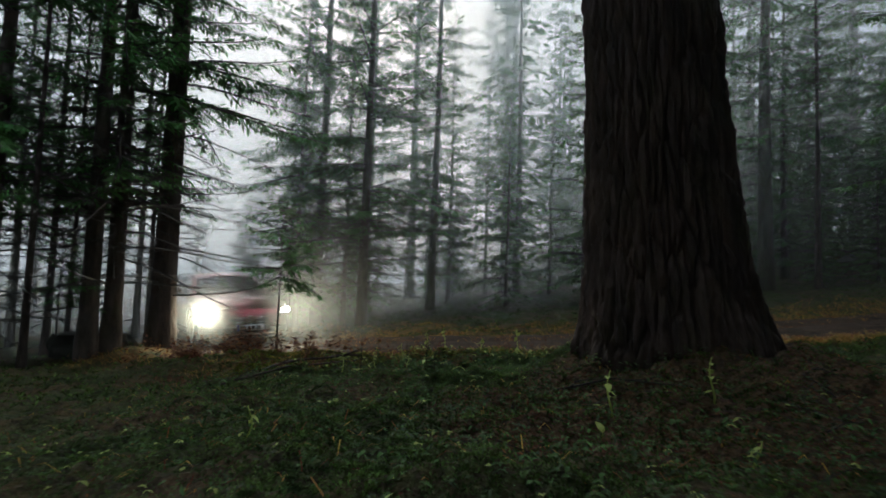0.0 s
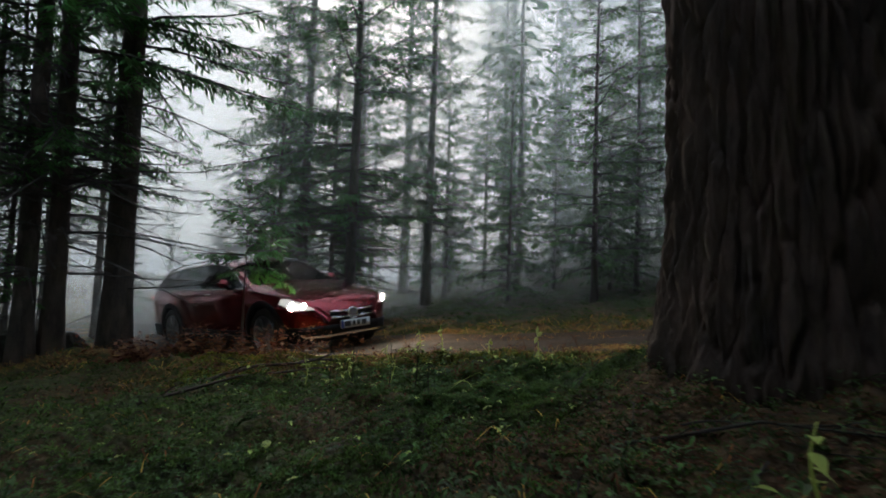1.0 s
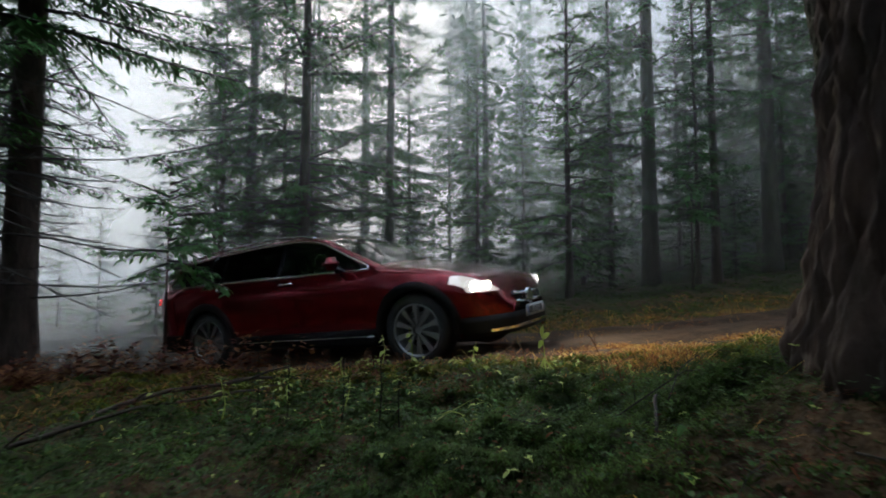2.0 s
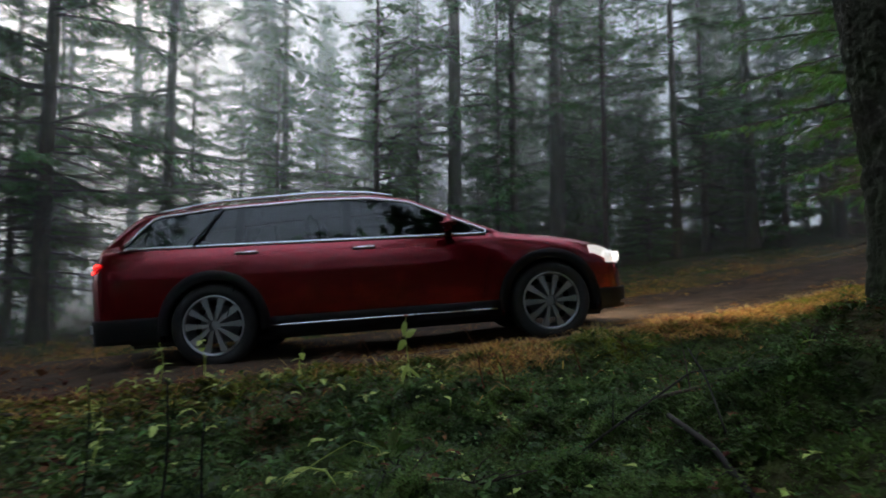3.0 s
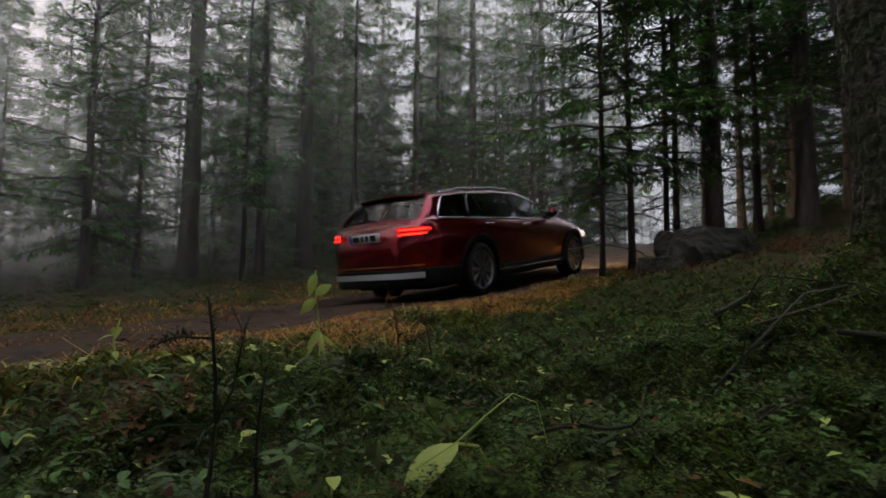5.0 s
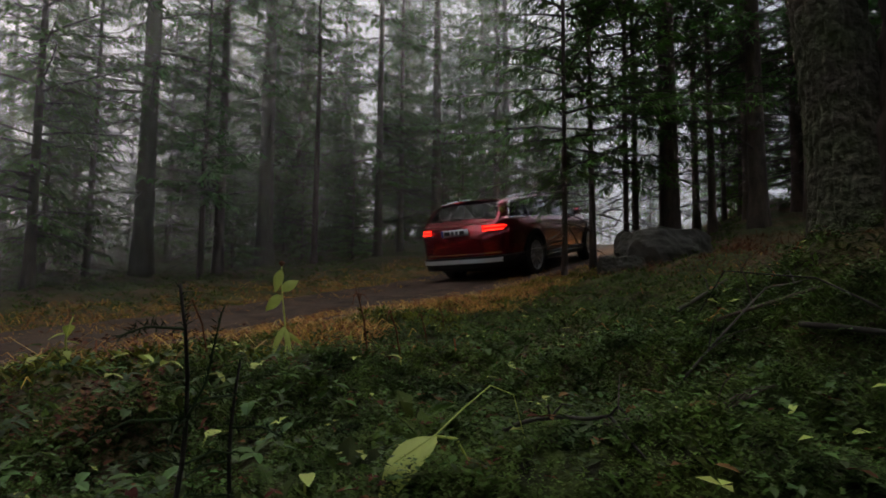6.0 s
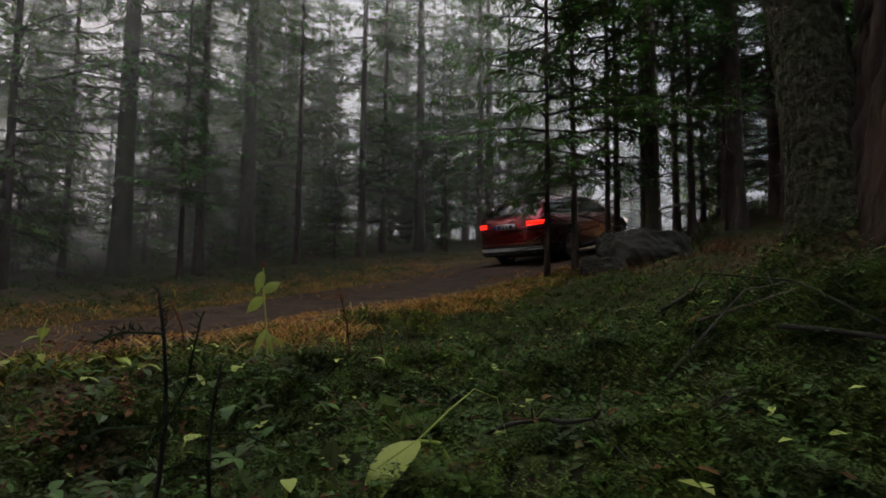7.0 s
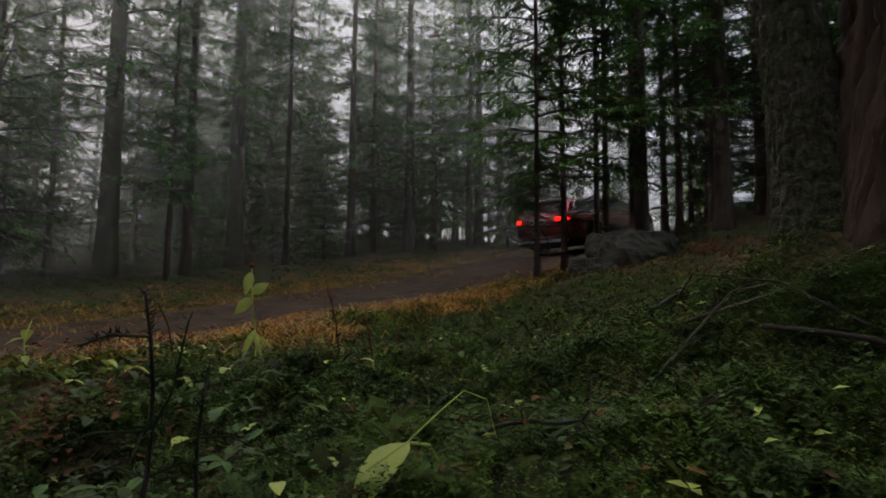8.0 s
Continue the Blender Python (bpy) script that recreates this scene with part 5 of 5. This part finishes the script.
def upright_herb(x, y, height):
    """A thin stalk with a withered head, three broad leaves near its top and limp ones lower down."""
    ob = tagged(new("herb"), "thin herb with three pale green leaves and a withered head", "plant")
    ob.matrix_basis = pose(x, y, ground_z(x, y) - 0.01)
    at = lambda k: Vector((0.006 * math.sin(6 * k), 0.02 * k * k, height * k))
    g = Geo()
    g.tube([at(k) for k in np.linspace(0, 1, 9)], [0.0028 - 0.0014 * k for k in np.linspace(0, 1, 9)], 6)
    part("stem", g.done("stem", M_LEAF_PALE, True), ob)
    h = Geo()
    h.lathe([(-0.006, 0.001), (0.0, 0.008), (0.006, 0.009), (0.010, 0.004), (0.011, 0.0)], 10)
    part("flower_head", h.done("flower_head", M_BRACKEN, True), ob, "withered brown flower head", pose(*at(1.0), 0, -90, 0))
    out, back = Vector((0.47, -0.88, 0)), Vector((0.88, 0.47, 0))
    for k, r, u, d, ln, mat in ((0.95, -0.35, -0.9, 0.2, 0.062, M_LEAF_PALE), (0.74, 0.75, 0.75, 0.2, 0.064, M_LEAF_PALE), (0.70, -0.9, -0.55, 0.25, 0.066, M_LEAF_PALE),
                                (0.42, -0.5, -1.0, 0.1, 0.085, M_LEAF_PALE), (0.40, 0.4, -1.0, -0.2, 0.07, M_LEAF_PALE), (0.36, 0.8, -0.5, 0.3, 0.06, M_LEAF_PALE)):
        al = (out * r + Vector((0, 0, u)) + back * d).normalized()
        sd = al.cross(back).normalized()
        nr = sd.cross(al)
        wide = 0.24 if k > 0.5 else 0.11
        lf = Geo()
        for j in range(8):
            q = j / 7
            w = ln * wide * math.sin(math.pi * q ** 0.8) + 0.0005
            c = at(k) + al * (ln * q) + Vector((0, 0, -0.18 * ln * q * q)) - nr * (0.15 * ln * math.sin(math.pi * q))
            lf.v += [tuple(c + sd * w + nr * w * 0.35), tuple(c), tuple(c - sd * w + nr * w * 0.35)]
        lf.f = [(j * 3 + i, j * 3 + i + 1, (j + 1) * 3 + i + 1, (j + 1) * 3 + i) for j in range(7) for i in (0, 1)]
        part("leaf", lf.done("leaf", mat, True), ob)
    return ob


upright_herb(0.735, 5.28, 0.31)
for x, y, hh, n, sd, sz in [(-0.15, 6.3, 0.26, 7, 5, 0.05), (0.05, 6.5, 0.30, 8, 6, 0.05), (-0.4, 6.0, 0.2, 5, 7, 0.05), (0.45, 5.9, 0.18, 5, 8, 0.05), (-0.62, 5.4, 0.2, 6, 9, 0.05), (-0.3, 5.3, 0.2, 6, 10, 0.05),
                            (-0.9, 5.2, 0.22, 6, 12, 0.05), (1.3, 5.5, 0.14, 4, 13, 0.04), (0.72, 2.35, 0.2, 4, 14, 0.05)]:
    herb("herb", "small pale leafy herb among the moss", x, y, hh, n, sd, size=sz)


def twig(name, label, points, radius, mat=M_TWIG, forks=0, seed=0, fork_len=0.3, category="branch", tip=0.35):
    """A stick or branch along points, with side shoots as parts."""
    rng = random.Random(seed)
    ob = tagged(new(name), label, category)
    pts = [Vector(p) for p in points]
    fine = []
    for i in range(len(pts) - 1):
        for k in range(5):
            fine.append(pts[i].lerp(pts[i + 1], k / 5) + Vector((noise.noise((i + k * 0.2, seed, 0)), noise.noise((i + k * 0.2, seed, 5)), noise.noise((i + k * 0.2, seed, 9)))) * radius * 1.6)
    fine.append(pts[-1])
    base = fine[0].copy()
    ob.matrix_basis = Matrix.Translation(base)
    g = Geo()
    g.tube([p - base for p in fine], [radius * (1 - (1 - tip) * i / len(fine)) for i in range(len(fine))], 7)
    part("stick", g.done("stick", mat, True), ob)
    for f in range(forks):
        i = rng.randrange(1, len(fine) - 1)
        d = (fine[i + 1] - fine[i - 1]).normalized()
        o = (d * 0.7 + Vector((rng.uniform(-1, 1), rng.uniform(-1, 1), rng.uniform(0.0, 0.7)))).normalized()
        L = fork_len * rng.uniform(0.5, 1.2)
        h = Geo()
        p = fine[i] - base
        h.tube([p, p + o * L * 0.5 + Vector((0, 0, 0.01)), p + o * L + Vector((0, 0, -0.03 * L))], [radius * 0.5, radius * 0.35, radius * 0.15], 5)
        part("shoot", h.done("shoot", mat), ob)
    return ob


def on_ground(x, y, dz=0.012):
    return (x, y, ground_z(x, y) + dz)


twig("fallen_branch", "long bent mossy branch lying over the moss", [on_ground(-2.35, 5.6), on_ground(-2.0, 6.0, 0.05), on_ground(-1.6, 6.35, 0.08), on_ground(-1.1, 6.5, 0.08), on_ground(-0.62, 6.6, 0.02)], 0.022, M_BARK, 4, 1, 0.35)
twig("fallen_branch", "thin curved branch lying beside a thicker one", [on_ground(-1.95, 5.0), on_ground(-1.55, 5.7, 0.03), on_ground(-1.1, 6.15, 0.05), on_ground(-0.8, 6.3, 0.03)], 0.013, M_BARK, 3, 2, 0.25)
twig("stick", "forked dead stick lying in the moss", [on_ground(0.37, 4.41, 0.02), on_ground(0.30, 4.29, 0.025), on_ground(0.255, 4.22, 0.022), on_ground(0.21, 4.17, 0.012)], 0.0036, M_TWIG, 3, 3, 0.05)
twig("stick", "thin forked stick lying across another", [on_ground(0.285, 4.235, 0.02), on_ground(0.34, 4.16, 0.028), on_ground(0.39, 4.11, 0.03), on_ground(0.47, 4.05, 0.02)], 0.003, M_BARK, 5, 33, 0.09)
twig("fallen_log", "broken grey piece of branch lying in the moss", [on_ground(0.74, 4.01, 0.03), on_ground(0.67, 3.86, 0.035), on_ground(0.585, 3.69, 0.015)], 0.0055, M_TWIG_DARK, 2, 34, 0.05, "branch", 0.8)
twig("stick", "long thin arched stick over the moss", [on_ground(0.70, 3.86, 0.02), on_ground(0.80, 3.98, 0.07), on_ground(0.95, 4.14, 0.12), on_ground(1.12, 4.22, 0.06)], 0.0022, M_TWIG_DARK, 2, 35, 0.08)
twig("stick", "grey broken stick lying in the moss", [on_ground(0.85, 4.15, 0.02), on_ground(1.02, 3.80, 0.03), on_ground(1.1, 3.6, 0.03)], 0.004, M_BARK, 3, 4, 0.12)
twig("stick", "pale weathered piece of branch on the bank", [on_ground(1.25, 4.28, 0.03), on_ground(1.62, 4.18, 0.04)], 0.007, M_TWIG, 1, 5, 0.1)
twig("stick", "thin stick leaning over the moss", [on_ground(0.66, 4.22, 0.02), on_ground(0.86, 4.06, 0.06), on_ground(1.02, 3.98, 0.04)], 0.003, M_TWIG, 4, 6, 0.12)
twig("stick", "thin stick lying in dark litter", [on_ground(0.55, 2.9, 0.02), on_ground(0.85, 2.75, 0.03), on_ground(1.2, 2.6, 0.02)], 0.006, M_TWIG, 3, 7, 0.2)
def seedling(x, y, top, bend, fork, seed):
    """A bare dark spruce seedling: leader, one fork, a few side shoots, all with short stiff needles."""
    rng = random.Random(seed)
    ob = tagged(new("seedling"), "dark twiggy spruce seedling in the moss", "seedling")
    z = ground_z(x, y) - 0.015
    ob.matrix_basis = pose(x, y, z)
    hh = top - z
    stem = [Vector((bend[0] * math.sin(2.6 * k), bend[1] * math.sin(2.6 * k), hh * k)) for k in np.linspace(0, 1, 8)]
    g = Geo()
    g.tube(stem, [0.0030 - 0.0016 * k for k in np.linspace(0, 1, 8)], 6)
    part("stem", g.done("stem", M_TWIG_DARK, True), ob)
    lines = [(stem[3:], 150)]
    if fork:
        p = stem[4]
        lines.append(([p, p + Vector((fork[0] * 0.6, fork[1] * 0.6, hh * 0.12)), p + Vector((fork[0], fork[1], hh * 0.34))], 80))
    for k in range(7):
        p = stem[rng.randrange(2, 7)]
        a = rng.random() * 6.283
        L = hh * rng.uniform(0.16, 0.32)
        lines.append(([p, p + Vector((math.cos(a) * L * 0.6, math.sin(a) * L * 0.6, L * 0.05)), p + Vector((math.cos(a) * L, math.sin(a) * L, -0.1 * L))], 60))
    for i, (pts, count) in enumerate(lines):
        t = Geo()
        if i:
            t.tube(pts, [0.0014 - 0.0008 * j / len(pts) for j in range(len(pts))], 5)
        for n in range(count):
            q = rng.random() * (len(pts) - 1.001)
            j = int(q)
            p = pts[j].lerp(pts[j + 1], q - j)
            d = (pts[j + 1] - pts[j]).normalized()
            o = Vector((rng.uniform(-1, 1), rng.uniform(-1, 1), rng.uniform(-0.6, 1))).normalized()
            al = (d * 0.7 + o).normalized()
            needle(t, p, al, al.cross(Vector((0.3, 0.5, 0.8))).normalized(), rng.uniform(0.007, 0.013), 0.0006)
        part("shoot", t.done("shoot", M_NEEDLE_DARK), ob)
    return ob


for x, y, top, bend, fork, sd in [(-0.115, 4.535, 1.045, (0.012, -0.022), (0.010, -0.030), 20), (-0.03, 4.52, 0.965, (-0.008, 0.014), None, 21), (-0.30, 4.98, 0.99, (0.01, 0.0), (0.03, 0.02), 22),
                                  (-0.55, 4.95, 1.03, (0.015, 0.01), (-0.03, 0.02), 23), (-0.72, 5.15, 1.0, (0.0, 0.01), None, 24)]:
    seedling(x, y, top, bend, fork, sd)
for k, (x, y, hh) in enumerate([(1.04, 5.21, 0.22), (1.10, 5.12, 0.17), (0.72, 5.6, 0.2), (1.7, 5.4, 0.14), (2.2, 5.6, 0.16)]):
    twig("dead_stalk", "brown withered stalk bent over", [on_ground(x, y, -0.01), (x - 0.03, y, ground_z(x, y) + hh * 0.6), (x - 0.07, y, ground_z(x, y) + hh), (x - 0.10, y - 0.01, ground_z(x, y) + hh * 0.8)], 0.003, M_BRACKEN, 5, 40 + k, 0.07, "stalk")

# twigs strewn in the litter round the great trunks
rng = random.Random(77)
for k in range(46):
    a, rr = rng.uniform(0, 6.283), rng.uniform(0.55, 1.7)
    x, y = 1.35 + rr * math.cos(a), 3.1 + rr * math.sin(a)
    if x < 0.25 and y < 3.6 or not clear_of_trunks(x, y):
        continue
    b, L = rng.uniform(0, 6.283), rng.uniform(0.12, 0.42)
    x1, y1 = x + L * math.cos(b), y + L * math.sin(b)
    if not clear_of_trunks(x1, y1):
        continue
    twig("twig", "thin dead twig lying in the litter", [on_ground(x, y, 0.008), on_ground((x + x1) / 2, (y + y1) / 2, 0.03), on_ground(x1, y1, 0.012)], rng.uniform(0.002, 0.0045), M_TWIG, 2, 100 + k, L * 0.4, "twig")
scatter("needle_litter", "brown needle litter and bark scraps", "litter", M_BRACKEN, 9000, (-0.5, 3.2, 0.8, 4.6), 0.013, 19, (1.3, 2.7, 1.3, 0.6), lambda x, y, r: r.random() < litter_at(x, y), "leaf", 0.0)
scatter("moss", "dark moss tufts under the great tree", "moss", M_MOSS, 15000, (-2.4, 2.4, 0.6, 3.5), 0.024, 51, (0.4, 2.2, 1.2, 0.5), mossy, "moss")
scatter("low_leaves", "small dark green leaves in the litter", "plants", M_LEAF, 2400, (-2.4, 2.4, 0.6, 3.6), 0.022, 52, (0.7, 2.0, 1.0, 0.5), off_road(1.6, 99), "leaf", 0.05)
scatter("yellow_leaves", "fallen pale birch leaves", "leaves", M_LEAF_PALE, 110, (-2.2, 2.2, 1.0, 4.0), 0.022, 53, None, off_road(1.6, 99), "leaf", 0.03)
for x, y, hh, n, sd, sz in [(-1.2, 2.9, 0.16, 6, 61, 0.04), (-0.8, 2.4, 0.14, 5, 62, 0.035), (0.9, 2.1, 0.16, 5, 63, 0.045), (1.15, 2.35, 0.2, 6, 64, 0.045), (0.45, 2.6, 0.1, 4, 65, 0.03), (1.0, 1.75, 0.12, 4, 66, 0.04)]:
    herb("herb", "small green leafy herb in the litter", x, y, hh, n, sd, M_LEAF if sd % 2 else M_LEAF_PALE, size=sz)


# ---- what moves ----
DRIVE = [  # seconds, x, y, heading
    (0.0, -5.00, 12.76, -145.5), (0.5, -3.98, 11.78, -139.0), (1.0, -2.86, 10.72, -131.5), (1.5, -1.76, 9.94, -126.5), (2.0, -0.58, 9.28, -122.5), (2.5, 0.58, 8.85, -118.5),
    (3.0, 1.93, 8.65, -111.5), (3.5, 3.20, 8.63, -105.0), (4.0, 4.64, 8.62, -99.5), (4.5, 6.00, 8.60, -95.5), (5.0, 7.40, 8.58, -92.5), (5.5, 8.84, 8.55, -91.0),
    (6.0, 10.32, 8.46, -92.5), (6.5, 11.83, 8.27, -95.5), (7.0, 13.15, 8.10, -100.0), (7.5, 14.35, 7.85, -104.0), (8.0, 15.4, 7.60, -107.5)]


def car_pose(x, y, heading):
    a = radians(heading)
    f, s = Vector((-math.sin(a), math.cos(a))), Vector((math.cos(a), math.sin(a)))
    at = lambda u, v: lie(x + f.x * u + s.x * v, y + f.y * u + s.y * v)
    climb = math.degrees(math.atan2(at(1.47, 0) - at(-1.47, 0), 2.94))
    roll = math.degrees(math.atan2(at(0, 0.8) - at(0, -0.8), 1.6))
    return pose(x, y, (at(1.47, 0) + at(-1.47, 0)) / 2 - 0.02, climb, -roll, heading)


def motions():
    walk(CAR, [(t, car_pose(x, y, hd)) for t, x, y, hd in DRIVE])
    ts = [r[0] for r in DRIVE]
    run = [0.0]
    for p, q in zip(DRIVE, DRIVE[1:]):
        run.append(run[-1] + math.hypot(q[1] - p[1], q[2] - p[2]))
    steps = [round(0.1333333 * k, 5) for k in range(60)] + [8.0]
    for w in WHEELS:
        x, y = w.location.x, w.location.y
        sx = 1 if x > 0 else -1
        walk(w, [(t, pose(x, y, 0.36) @ pose(0, 0, 0, -math.degrees(float(np.interp(t, ts, run)) / 0.36)) @ pose(0, 0, 0, 0, 0, 0 if sx > 0 else 180)) for t in steps])


motions()
